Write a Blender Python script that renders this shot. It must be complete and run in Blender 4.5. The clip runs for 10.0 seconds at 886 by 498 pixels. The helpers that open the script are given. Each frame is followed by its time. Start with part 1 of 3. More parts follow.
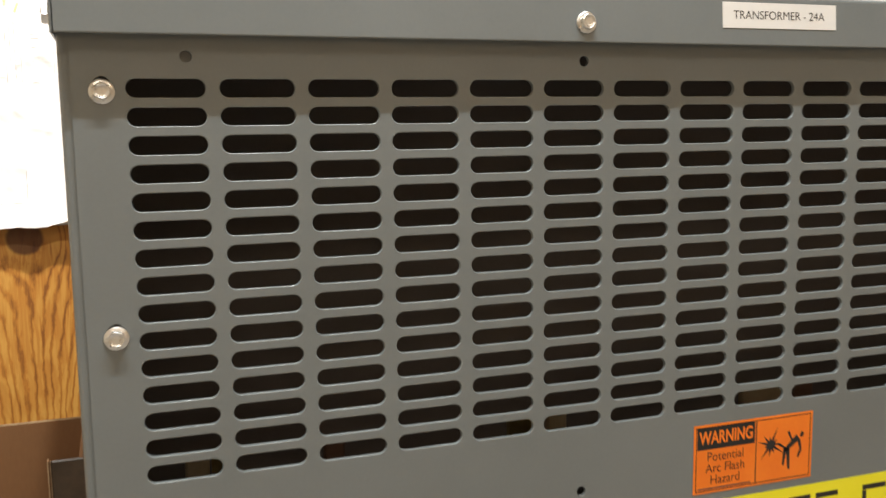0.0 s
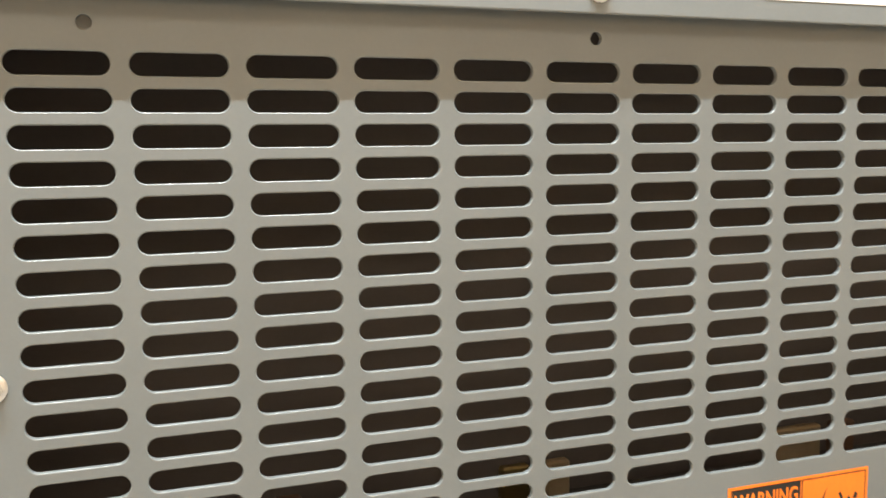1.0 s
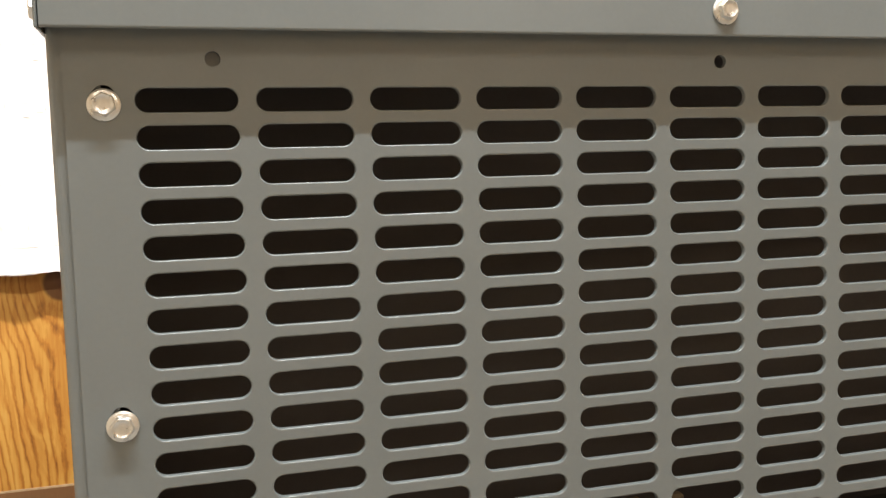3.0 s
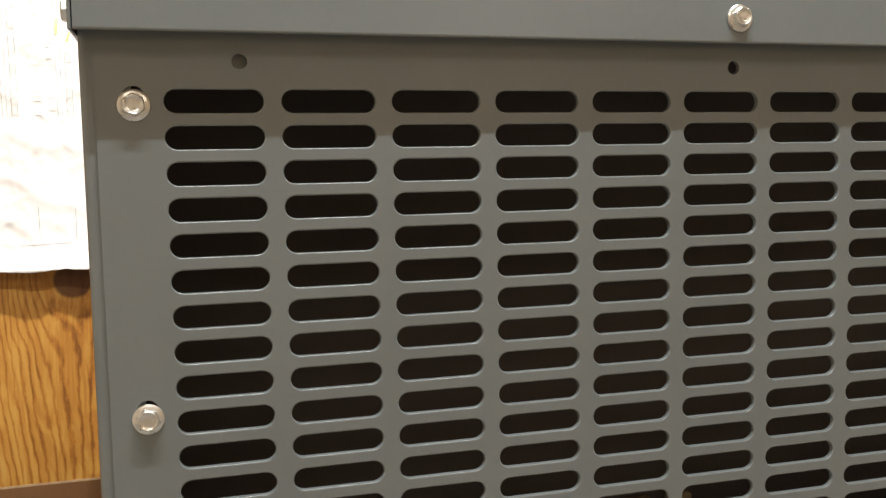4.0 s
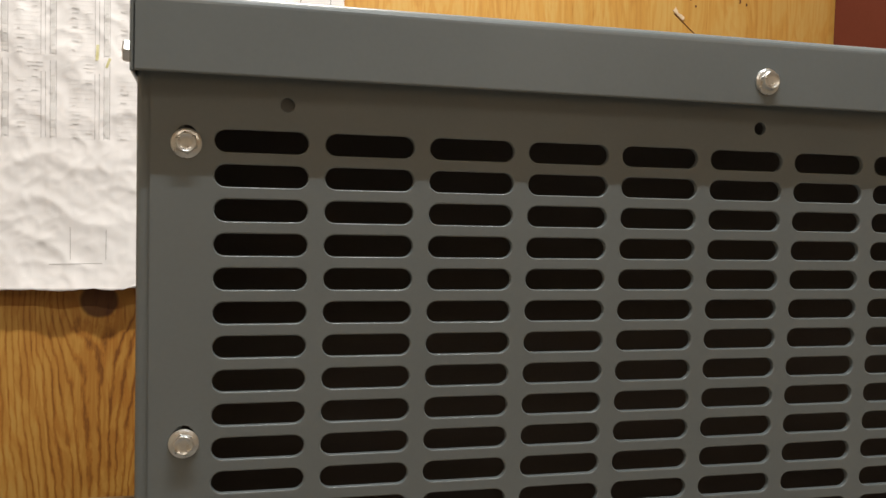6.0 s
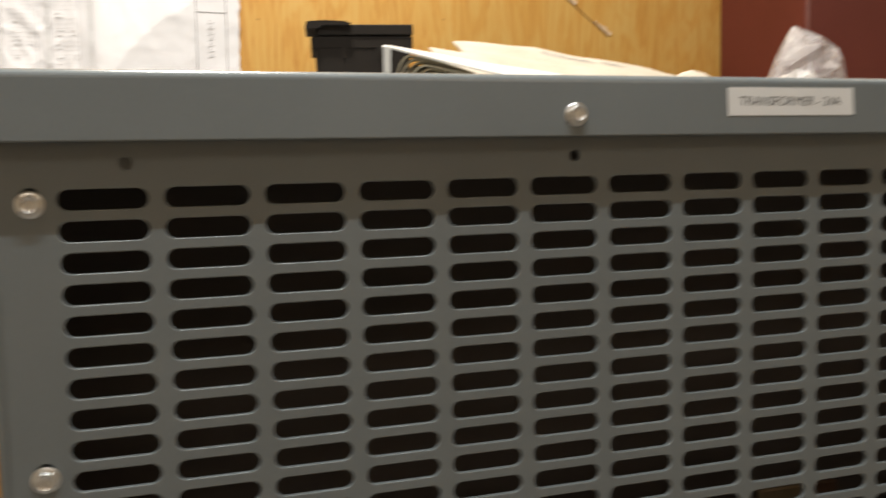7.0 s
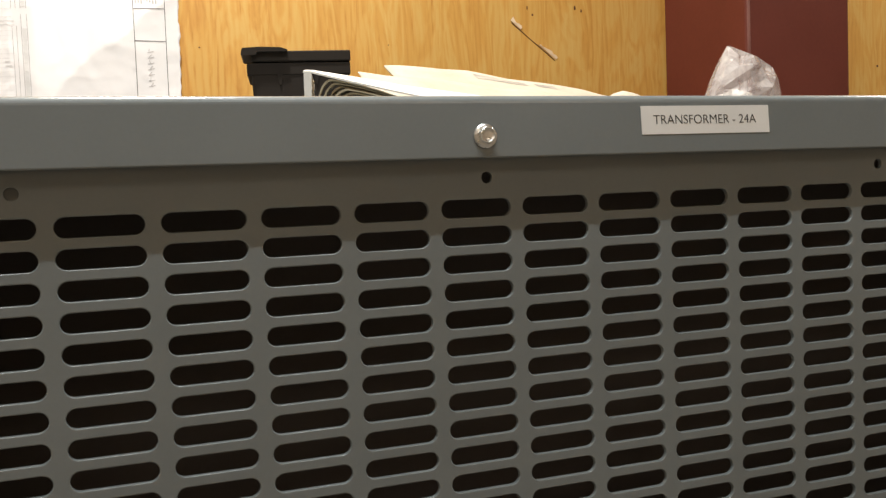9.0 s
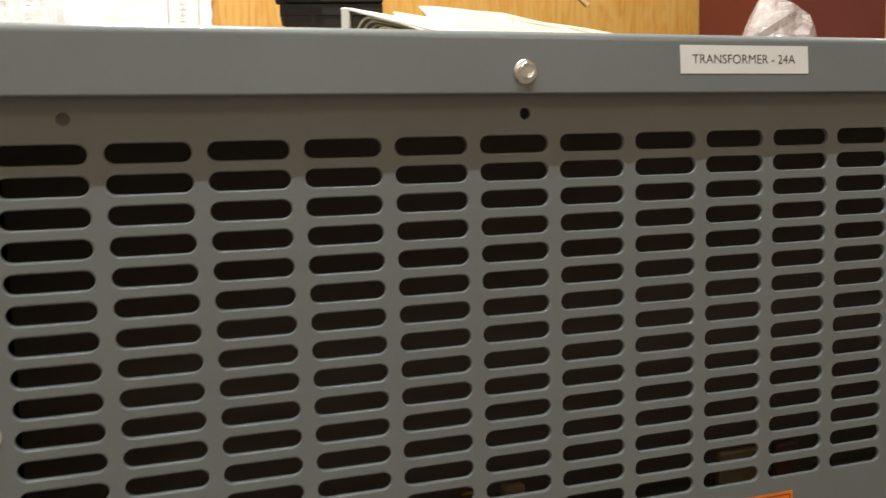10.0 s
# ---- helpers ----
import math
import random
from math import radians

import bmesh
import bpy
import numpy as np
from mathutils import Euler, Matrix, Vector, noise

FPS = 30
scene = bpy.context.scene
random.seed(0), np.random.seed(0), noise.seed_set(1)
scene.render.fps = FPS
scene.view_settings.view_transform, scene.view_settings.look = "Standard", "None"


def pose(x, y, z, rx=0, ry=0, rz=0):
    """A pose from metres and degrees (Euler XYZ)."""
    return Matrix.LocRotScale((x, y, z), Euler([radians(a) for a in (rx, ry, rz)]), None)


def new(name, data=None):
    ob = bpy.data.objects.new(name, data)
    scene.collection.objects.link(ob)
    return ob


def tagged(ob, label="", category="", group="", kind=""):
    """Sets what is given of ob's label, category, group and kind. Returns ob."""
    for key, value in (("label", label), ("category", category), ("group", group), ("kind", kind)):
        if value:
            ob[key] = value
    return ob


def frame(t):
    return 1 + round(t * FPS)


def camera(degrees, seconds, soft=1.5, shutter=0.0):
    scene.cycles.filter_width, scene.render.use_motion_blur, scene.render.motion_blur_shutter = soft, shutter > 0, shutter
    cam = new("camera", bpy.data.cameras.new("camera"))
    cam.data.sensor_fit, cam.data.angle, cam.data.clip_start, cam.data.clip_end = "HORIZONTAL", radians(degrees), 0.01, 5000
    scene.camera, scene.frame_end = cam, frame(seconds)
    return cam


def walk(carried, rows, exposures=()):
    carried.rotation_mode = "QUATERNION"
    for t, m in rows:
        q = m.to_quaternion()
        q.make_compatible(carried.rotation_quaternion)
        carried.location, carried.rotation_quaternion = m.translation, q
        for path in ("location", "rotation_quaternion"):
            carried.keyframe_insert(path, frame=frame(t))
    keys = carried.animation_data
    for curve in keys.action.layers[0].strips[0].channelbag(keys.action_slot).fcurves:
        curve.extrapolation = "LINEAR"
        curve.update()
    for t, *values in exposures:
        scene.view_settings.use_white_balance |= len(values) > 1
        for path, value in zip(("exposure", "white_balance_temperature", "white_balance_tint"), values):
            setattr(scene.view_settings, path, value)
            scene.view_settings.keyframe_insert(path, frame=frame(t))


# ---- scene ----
# ---- camera ----
ZP = 1.12            # height of the panel's datum line above the floor
cam = camera(51.06, 10.0, soft=1.25, shutter=0.6)
ROWS = [
(0.0, 0.0216, -0.5458, -0.0389, -7.55, 0.76, -19.44),
    (0.1, 0.0265, -0.5328, -0.0415, -6.93, 0.72, -19.27),
    (0.2, 0.0353, -0.5096, -0.0460, -5.83, 0.65, -18.98),
    (0.5, 0.0634, -0.4568, -0.0505, -6.84, 0.61, -20.97),
    (1.0, 0.0673, -0.4352, -0.0514, -6.56, 0.55, -20.06),
    (1.2, 0.0615, -0.4316, -0.0548, -5.37, 0.21, -19.14),
    (1.5, 0.0528, -0.4293, -0.0508, -4.92, 0.98, -16.62),
    (2.0, 0.0485, -0.4216, -0.0497, -5.69, 1.03, -16.30),
    (2.5, 0.0471, -0.4144, -0.0464, -5.29, 1.66, -16.34),
    (4.0, 0.0328, -0.4239, -0.0458, -5.16, 1.04, -16.07),
    (4.5, 0.0318, -0.4205, -0.0422, -4.57, 0.82, -16.20),
    (5.0, 0.0322, -0.4249, -0.0412, -3.42, 0.19, -16.26),
    (5.2, 0.0327, -0.4298, -0.0412, -3.16, 0.06, -16.24),
    (6.3, 0.0194, -0.4434, -0.0380, -3.29, -1.71, -14.53),
    (6.5, 0.0319, -0.4527, -0.0311, -5.36, -0.75, -15.25),
    (6.7, 0.0429, -0.4724, -0.0225, -5.60, 0.24, -15.78),
    (7.0, 0.0644, -0.4933, -0.0032, -5.09, 1.23, -18.56),
    (7.2, 0.0709, -0.4962, -0.0148, -4.06, -1.17, -21.70),
    (7.5, 0.0919, -0.4950, -0.0063, -3.49, -0.10, -23.23),
    (8.0, 0.1005, -0.4942, -0.0068, -3.80, 1.99, -20.98),
    (8.5, 0.1022, -0.4951, -0.0058, -3.74, 2.64, -20.76),
    (9.0, 0.1000, -0.4923, -0.0054, -3.56, 2.29, -20.55),
    (9.5, 0.0954, -0.4933, -0.0034, -3.08, 1.98, -19.99),
    (9.7, 0.0925, -0.4897, -0.0044, -5.49, 2.14, -20.32),
    (10.0, 0.0875, -0.4987, -0.0150, -6.455, 1.355, -19.155),
]
EXPOSURES = [(0.0, 0.04), (0.3, -0.06), (0.6, 0.95), (1.0, 1.06), (1.3, 0.7), (1.6, 0.49), (2.5, 0.46), (4.0, -0.12), (4.5, -0.18), (5.2, -0.18), (6.3, -1.1), (6.9, -0.92), (7.5, -0.83), (9.0, -0.83), (9.6, -0.74), (10.0, -0.53)]
walk(cam, [(t, pose(x, y, ZP + z, 90 + pitch, roll, yaw)) for t, x, y, z, pitch, roll, yaw in ROWS], EXPOSURES)

# ---- light ----
world = bpy.data.worlds.new("world")
scene.world = world
world.use_nodes = True
world.node_tree.nodes["Background"].inputs["Color"].default_value = (0.5, 0.46, 0.4, 1)
world.node_tree.nodes["Background"].inputs["Strength"].default_value = 0.02
CEIL = ZP + 1.36


def area_lamp(name, x, y, z, sx, sy, watts, colour):
    data = bpy.data.lights.new(name, "AREA")
    data.shape, data.size, data.size_y, data.energy, data.color = "RECTANGLE", sx, sy, watts, colour
    ob = new(name, data)
    ob.matrix_world = pose(x, y, z)
    return ob


def down_lamp(name, x, y, z, size, watts, colour):
    data = bpy.data.lights.new(name, "AREA")
    data.shape, data.size, data.energy, data.color = "DISK", size, watts, colour
    ob = new(name, data)
    ob.matrix_world = pose(x, y, z)
    return ob


KEY, REAR, REAR_FILL = (0.16, -0.392), (0.18, 0.42), (1.95, 0.42)
area_lamp("key_lamp", KEY[0], KEY[1], CEIL - 0.115, 0.9, 0.014, 26.5, (0.925, 0.955, 0.945))
down_lamp("rear_lamp", REAR[0], REAR[1], CEIL - 0.115, 0.07, 46, (1.0, 0.95, 0.86))
# unseen lamp added to brighten the plywood and column front on the right
down_lamp("rear_lamp", REAR_FILL[0], REAR_FILL[1], CEIL - 0.115, 0.07, 26, (1.0, 0.95, 0.86))
# two unseen lamps added as warm front fill, like bounce off wood
area_lamp("room_fill", -0.5, -1.9, CEIL - 0.075, 1.2, 0.5, 6.6, (1.0, 0.71, 0.45))
area_lamp("room_fill", 1.5, -2.3, CEIL - 0.075, 1.2, 0.5, 8.3, (1.0, 0.71, 0.45))


# ---- materials ----
def material(name):
    m = bpy.data.materials.new(name)
    m.use_nodes = True
    nt = m.node_tree
    return m, nt, nt.nodes["Principled BSDF"]


def node(nt, kind, **sets):
    n = nt.nodes.new(kind)
    for key, value in sets.items():
        n.inputs[key.replace("_", " ")].default_value = value
    return n


def coords(nt, scale=(1, 1, 1)):
    tc = nt.nodes.new("ShaderNodeTexCoord")
    mp = nt.nodes.new("ShaderNodeMapping")
    mp.inputs["Scale"].default_value = scale
    nt.links.new(tc.outputs["Object"], mp.inputs["Vector"])
    return mp.outputs["Vector"]


def ramp(nt, fac, stops):
    r = nt.nodes.new("ShaderNodeValToRGB")
    while len(r.color_ramp.elements) < len(stops):
        r.color_ramp.elements.new(0.5)
    for e, (p, c) in zip(r.color_ramp.elements, stops):
        e.position, e.color = p, (*c, 1)
    nt.links.new(fac, r.inputs["Fac"])
    return r.outputs["Color"]


def noise_tex(nt, vec, scale, detail=3.0, rough=0.5, distortion=0.0):
    n = node(nt, "ShaderNodeTexNoise", Scale=scale, Detail=detail, Roughness=rough, Distortion=distortion)
    nt.links.new(vec, n.inputs["Vector"])
    return n.outputs["Fac"]


def bump(nt, bsdf, height, strength, distance):
    b = node(nt, "ShaderNodeBump", Strength=strength, Distance=distance)
    nt.links.new(height, b.inputs["Height"])
    nt.links.new(b.outputs["Normal"], bsdf.inputs["Normal"])
    return b


def mottled(name, c0, c1, scale=8.0, rough=0.5, metal=0.0, grain=300.0, relief=0.0002, stretch=(1, 1, 1), rough_var=0.1, spec=0.5):
    """A surface with two scales of variation and fine relief."""
    m, nt, bs = material(name)
    v = coords(nt, stretch)
    big = noise_tex(nt, v, scale, 4)
    fine = noise_tex(nt, v, grain, 2)
    mix = node(nt, "ShaderNodeMath")
    mix.operation = "MULTIPLY_ADD"
    nt.links.new(fine, mix.inputs[0])
    mix.inputs[1].default_value = 0.25
    nt.links.new(big, mix.inputs[2])
    col = ramp(nt, mix.outputs[0], [(0.35, c0), (0.85, c1)])
    nt.links.new(col, bs.inputs["Base Color"])
    mr = node(nt, "ShaderNodeMapRange")
    nt.links.new(big, mr.inputs["Value"])
    mr.inputs["To Min"].default_value = rough - rough_var
    mr.inputs["To Max"].default_value = rough + rough_var
    nt.links.new(mr.outputs["Result"], bs.inputs["Roughness"])
    bs.inputs["Metallic"].default_value = metal
    bs.inputs["Specular IOR Level"].default_value = spec
    bump(nt, bs, fine, 0.5, relief)
    return m


GREY = mottled("grey_enamel", (0.175, 0.197, 0.203), (0.199, 0.223, 0.230), 9, 0.24, grain=420, relief=0.00005, rough_var=0.03, spec=0.6)
DARKGREY = mottled("dark_steel", (0.05, 0.045, 0.042), (0.07, 0.064, 0.06), 9, 0.6)
# colour of the added sheet that gives the slots an even dark interior
INTERIOR_DARK = mottled("interior_dark", (0.084, 0.074, 0.07), (0.118, 0.104, 0.098), 7, 0.75)
ZINC = mottled("zinc_plate", (0.72, 0.73, 0.72), (0.88, 0.89, 0.88), 240, 0.3, 0.95, 1400, 0.00004)
BLACK = mottled("black_plastic", (0.014, 0.0105, 0.008), (0.022, 0.017, 0.013), 20, 0.75, grain=700, relief=0.0001, spec=0.22)
MAROON = mottled("maroon_paint", (0.105, 0.022, 0.014), (0.14, 0.031, 0.02), 5, 0.5, grain=150, relief=0.0002, spec=0.3)
SCUFF = mottled("scuffed_paint", (0.11, 0.024, 0.016), (0.27, 0.12, 0.1), 34, 0.5, stretch=(1, 1, 0.25))
CARD = mottled("brown_cardboard", (0.17, 0.08, 0.03), (0.235, 0.118, 0.048), 7, 0.85, grain=220, relief=0.0002, stretch=(1, 1, 0.3))
CARD_DARK = mottled("taped_cardboard", (0.045, 0.03, 0.018), (0.085, 0.058, 0.036), 40, 0.4, grain=160, relief=0.0003)
CARD_EDGE = mottled("cut_cardboard", (0.34, 0.22, 0.12), (0.5, 0.36, 0.22), 120, 0.9)
PAPER = mottled("white_paper", (0.83, 0.81, 0.82), (0.89, 0.875, 0.885), 5, 0.8, grain=500, relief=0.0001)
FOLDER = mottled("white_board", (0.7, 0.68, 0.63), (0.8, 0.78, 0.74), 8, 0.6, grain=300, relief=0.0001)
NEWS = mottled("grey_newsprint", (0.3, 0.25, 0.16), (0.48, 0.42, 0.3), 60, 0.85, grain=300, stretch=(0.2, 1, 1))
MANILA = mottled("cream_paper", (0.42, 0.37, 0.29), (0.58, 0.52, 0.425), 22, 0.75, grain=250, relief=0.0003)
INK = mottled("grey_ink", (0.36, 0.35, 0.36), (0.6, 0.58, 0.58), 60, 0.8)
INK_PALE = mottled("pale_ink", (0.68, 0.67, 0.67), (0.79, 0.78, 0.78), 60, 0.8)
INK_DARK = mottled("dark_ink", (0.045, 0.04, 0.04), (0.1, 0.09, 0.09), 60, 0.8)
PRINT = mottled("grey_print", (0.26, 0.235, 0.21), (0.46, 0.415, 0.35), 70, 0.8)
MARKER = mottled("yellow_marker", (0.5, 0.46, 0.2), (0.74, 0.71, 0.46), 90, 0.8)
LABEL = mottled("white_tape", (0.8, 0.8, 0.79), (0.85, 0.85, 0.84), 20, 0.4)
BLACK_INK = mottled("black_ink", (0.012, 0.012, 0.012), (0.02, 0.02, 0.02), 50, 0.5)
ORANGE = mottled("orange_vinyl", (0.88, 0.19, 0.012), (0.96, 0.25, 0.02), 30, 0.4)
YELLOW = mottled("yellow_vinyl", (0.88, 0.82, 0.012), (0.92, 0.88, 0.03), 30, 0.4)
BRASS = mottled("brass_lug", (0.4, 0.3, 0.12), (0.55, 0.42, 0.18), 50, 0.4, 1.0)
COPPER = mottled("tinned_bar", (0.36, 0.28, 0.17), (0.5, 0.4, 0.26), 40, 0.5, 0.5)
COIL = mottled("varnished_coil", (0.1, 0.055, 0.036), (0.15, 0.085, 0.055), 30, 0.5, stretch=(1, 1, 8))
WHITEWALL = mottled("painted_wall", (0.6, 0.52, 0.41), (0.68, 0.6, 0.48), 2, 0.7)
CEILING = mottled("ceiling_paint", (0.68, 0.62, 0.53), (0.74, 0.68, 0.59), 2, 0.8)
CONCRETE = mottled("concrete_floor", (0.22, 0.21, 0.2), (0.32, 0.31, 0.29), 3, 0.7, grain=90, relief=0.0006)
WOODCHIP = mottled("raw_splinter", (0.76, 0.56, 0.36), (0.88, 0.7, 0.5), 60, 0.8, stretch=(1, 1, 0.3))
LAMPWHITE = mottled("lamp_body", (0.75, 0.75, 0.73), (0.8, 0.8, 0.78), 9, 0.4)


def plywood():
    """Rotary-cut plywood: wavy grain along z that flows round a knot, fine fibres, broad tone."""
    m, nt, bs = material("plywood")

    def calc(op, a, b=0.0, c=0.0):
        n = nt.nodes.new("ShaderNodeMath")
        n.operation = op
        for i, v in enumerate((a, b, c)):
            if isinstance(v, float):
                n.inputs[i].default_value = v
            else:
                nt.links.new(v, n.inputs[i])
        return n.outputs[0]

    sep = nt.nodes.new("ShaderNodeSeparateXYZ")
    nt.links.new(coords(nt), sep.inputs["Vector"])
    x, z = sep.outputs["X"], sep.outputs["Z"]
    dx, dz = calc("SUBTRACT", x, KNOT_AT[0]), calc("SUBTRACT", z, KNOT_AT[1])
    d2 = calc("ADD", calc("MULTIPLY", dx, dx), calc("MULTIPLY", calc("MULTIPLY", dz, dz), 0.7))
    near = calc("DIVIDE", 0.0022, calc("MAXIMUM", d2, 0.0022))
    u = calc("SUBTRACT", x, calc("MULTIPLY", dx, near))
    cmb = nt.nodes.new("ShaderNodeCombineXYZ")
    nt.links.new(u, cmb.inputs["X"])
    nt.links.new(calc("MULTIPLY", z, 0.3), cmb.inputs["Z"])
    wav = noise_tex(nt, cmb.outputs[0], 5.5, 2, 0.45)
    wob = noise_tex(nt, coords(nt, (1, 1, 0.4)), 42, 4, 0.6)
    patch = noise_tex(nt, coords(nt, (7, 7, 1.6)), 1.3, 3, 0.5, 0.6)
    f = calc("ADD", calc("MULTIPLY_ADD", wav, 62.0, calc("MULTIPLY", u, 560.0)), calc("MULTIPLY", wob, 10.0))
    rings = calc("POWER", calc("MULTIPLY_ADD", calc("SINE", f), 0.5, 0.5), 3.2)
    fibre = noise_tex(nt, coords(nt, (70, 70, 2.0)), 3.2, 4, 0.65)
    fleck = noise_tex(nt, coords(nt, (5, 5, 0.9)), 4.0, 4, 0.5, 1.6)
    dash = noise_tex(nt, coords(nt, (34, 34, 3.2)), 3.0, 2, 0.5)
    tone = noise_tex(nt, coords(nt, (3, 3, 0.7)), 1.7, 3)
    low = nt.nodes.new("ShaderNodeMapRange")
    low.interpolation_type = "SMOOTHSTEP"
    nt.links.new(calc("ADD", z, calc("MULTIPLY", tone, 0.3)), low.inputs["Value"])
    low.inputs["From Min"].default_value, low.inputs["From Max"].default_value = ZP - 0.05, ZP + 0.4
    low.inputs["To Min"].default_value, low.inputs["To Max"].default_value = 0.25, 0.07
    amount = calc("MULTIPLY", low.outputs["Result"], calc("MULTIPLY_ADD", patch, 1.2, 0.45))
    # cathedral figure: slow wavering bands
    slow = calc("MULTIPLY_ADD", calc("SINE", calc("MULTIPLY_ADD", fleck, 30.0, calc("MULTIPLY", u, 20.0))), 0.085, -0.02)
    v = calc("ADD", calc("MULTIPLY_ADD", rings, calc("MULTIPLY", amount, -1.0), 0.765), calc("MULTIPLY_ADD", fibre, 0.26, -0.13))
    v = calc("ADD", v, calc("ADD", slow, calc("MULTIPLY_ADD", patch, -0.34, 0.17)))
    short = nt.nodes.new("ShaderNodeMapRange")
    nt.links.new(dash, short.inputs["Value"])
    short.inputs["From Min"].default_value, short.inputs["From Max"].default_value = 0.66, 0.76
    short.inputs["To Min"].default_value, short.inputs["To Max"].default_value = 0.0, -0.26
    v = calc("ADD", v, short.outputs["Result"])
    # shade put into the colour: darker lower down, further from the lamp
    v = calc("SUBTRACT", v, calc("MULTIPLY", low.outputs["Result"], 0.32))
    # redder, resinous wood round the knot
    v = calc("ADD", v, calc("MULTIPLY", calc("POWER", 2.718, calc("MULTIPLY", d2, -30.0)), -0.14))
    col = ramp(nt, v, [(0.15, (0.24, 0.088, 0.018)), (0.4, (0.46, 0.195, 0.034)), (0.66, (0.595, 0.32, 0.07)), (0.92, (0.645, 0.418, 0.13))])
    spot = nt.nodes.new("ShaderNodeMapRange")
    spot.interpolation_type = "SMOOTHSTEP"
    nt.links.new(calc("ADD", calc("ADD", calc("MULTIPLY", dx, dx), calc("MULTIPLY", calc("MULTIPLY", dz, dz), 1.1)), calc("MULTIPLY", wob, 0.0003)), spot.inputs["Value"])
    spot.inputs["From Min"].default_value, spot.inputs["From Max"].default_value = 0.0007, 0.00105
    spot.inputs["To Min"].default_value, spot.inputs["To Max"].default_value = 0.85, 0.0
    mx = nt.nodes.new("ShaderNodeMix")
    mx.data_type = "RGBA"
    nt.links.new(spot.outputs["Result"], mx.inputs["Factor"])
    nt.links.new(col, mx.inputs[6])
    mx.inputs[7].default_value = (0.075, 0.022, 0.01, 1)
    nt.links.new(mx.outputs[2], bs.inputs["Base Color"])
    bs.inputs["Roughness"].default_value = 0.5
    bump(nt, bs, v, 0.4, 0.0006)
    return m


KNOT_AT = (-0.118, ZP - 0.204)
PLY = plywood()
KNOT = mottled("dark_knot", (0.09, 0.03, 0.012), (0.16, 0.06, 0.022), 60, 0.5)


def plastic_film():
    """Clear crumpled film: mostly see-through, milky in streaks, with hard glints."""
    m, nt, bs = material("clear_film")
    bs.inputs["Base Color"].default_value = (0.9, 0.87, 0.86, 1)
    bs.inputs["Roughness"].default_value = 0.12
    bs.inputs["Specular IOR Level"].default_value = 1.0
    streak = noise_tex(nt, coords(nt, (1, 1, 0.6)), 60, 4, 0.6, 0.6)
    bump(nt, bs, streak, 0.6, 0.002)
    clear = nt.nodes.new("ShaderNodeBsdfTransparent")
    clear.inputs["Color"].default_value = (0.95, 0.93, 0.92, 1)
    mr = node(nt, "ShaderNodeMapRange")
    nt.links.new(streak, mr.inputs["Value"])
    mr.inputs["From Min"].default_value, mr.inputs["From Max"].default_value = 0.3, 0.75
    mr.inputs["To Min"].default_value, mr.inputs["To Max"].default_value = 0.14, 0.58
    mx = nt.nodes.new("ShaderNodeMixShader")
    nt.links.new(mr.outputs["Result"], mx.inputs["Fac"])
    nt.links.new(clear.outputs[0], mx.inputs[1])
    nt.links.new(bs.outputs[0], mx.inputs[2])
    nt.links.new(mx.outputs[0], nt.nodes["Material Output"].inputs["Surface"])
    return m


FILM = plastic_film()


def tube_glow():
    m, nt, bs = material("lamp_diffuser")
    bs.inputs["Base Color"].default_value = (0.9, 0.9, 0.88, 1)
    bs.inputs["Emission Color"].default_value = (1, 0.95, 0.86, 1)
    bs.inputs["Emission Strength"].default_value = 3.0
    return m


GLOW = tube_glow()


# ---- building helpers ----
def mesh_from(bm, name, mat, smooth=False):
    me = bpy.data.meshes.new(name)
    bmesh.ops.recalc_face_normals(bm, faces=bm.faces)
    bm.to_mesh(me)
    bm.free()
    me.materials.append(mat)
    if smooth:
        for p in me.polygons:
            p.use_smooth = True
    return me


def part(name, bm, mat, parent, label="", smooth=False):
    ob = new(name, mesh_from(bm, name, mat, smooth))
    ob.parent = parent
    if label:
        tagged(ob, label)
    return ob


def thing(name, x, y, z, label, category, group="", rz=0):
    ob = new(name)
    ob.empty_display_size = 0.05
    ob.matrix_world = pose(x, y, z, 0, 0, rz)
    return tagged(ob, label, category, group)


def box(bm, x0, x1, y0, y1, z0, z1, bevel=0.0, seg=1):
    vs = [bm.verts.new((x, y, z)) for x in (x0, x1) for y in (y0, y1) for z in (z0, z1)]
    fs = [(0, 1, 3, 2), (4, 6, 7, 5), (0, 4, 5, 1), (2, 3, 7, 6), (0, 2, 6, 4), (1, 5, 7, 3)]
    faces = [bm.faces.new([vs[i] for i in f]) for f in fs]
    if bevel:
        es = list({e for f in faces for e in f.edges})
        bmesh.ops.bevel(bm, geom=es, offset=bevel, segments=seg, profile=0.5, affect="EDGES")
    return bm


def box_bm(*a, **k):
    return box(bmesh.new(), *a, **k)


def sweep(bm, profile, axis, a0, a1, closed=True):
    """A profile of 2D points drawn out along an axis: for x the points are (y, z), for z (x, y), for y (x, z)."""
    def at(p, a):
        return {"x": (a, p[0], p[1]), "y": (p[0], a, p[1]), "z": (p[0], p[1], a)}[axis]
    r0 = [bm.verts.new(at(p, a0)) for p in profile]
    r1 = [bm.verts.new(at(p, a1)) for p in profile]
    n = len(profile)
    for i in range(n):
        j = (i + 1) % n
        bm.faces.new((r0[i], r0[j], r1[j], r1[i]))
    bm.faces.new(r0)
    bm.faces.new(r1[::-1])
    return bm


def arc(cx, cz, r, a0, a1, n):
    return [(cx + r * math.cos(radians(a0 + (a1 - a0) * i / n)), cz + r * math.sin(radians(a0 + (a1 - a0) * i / n))) for i in range(n + 1)]


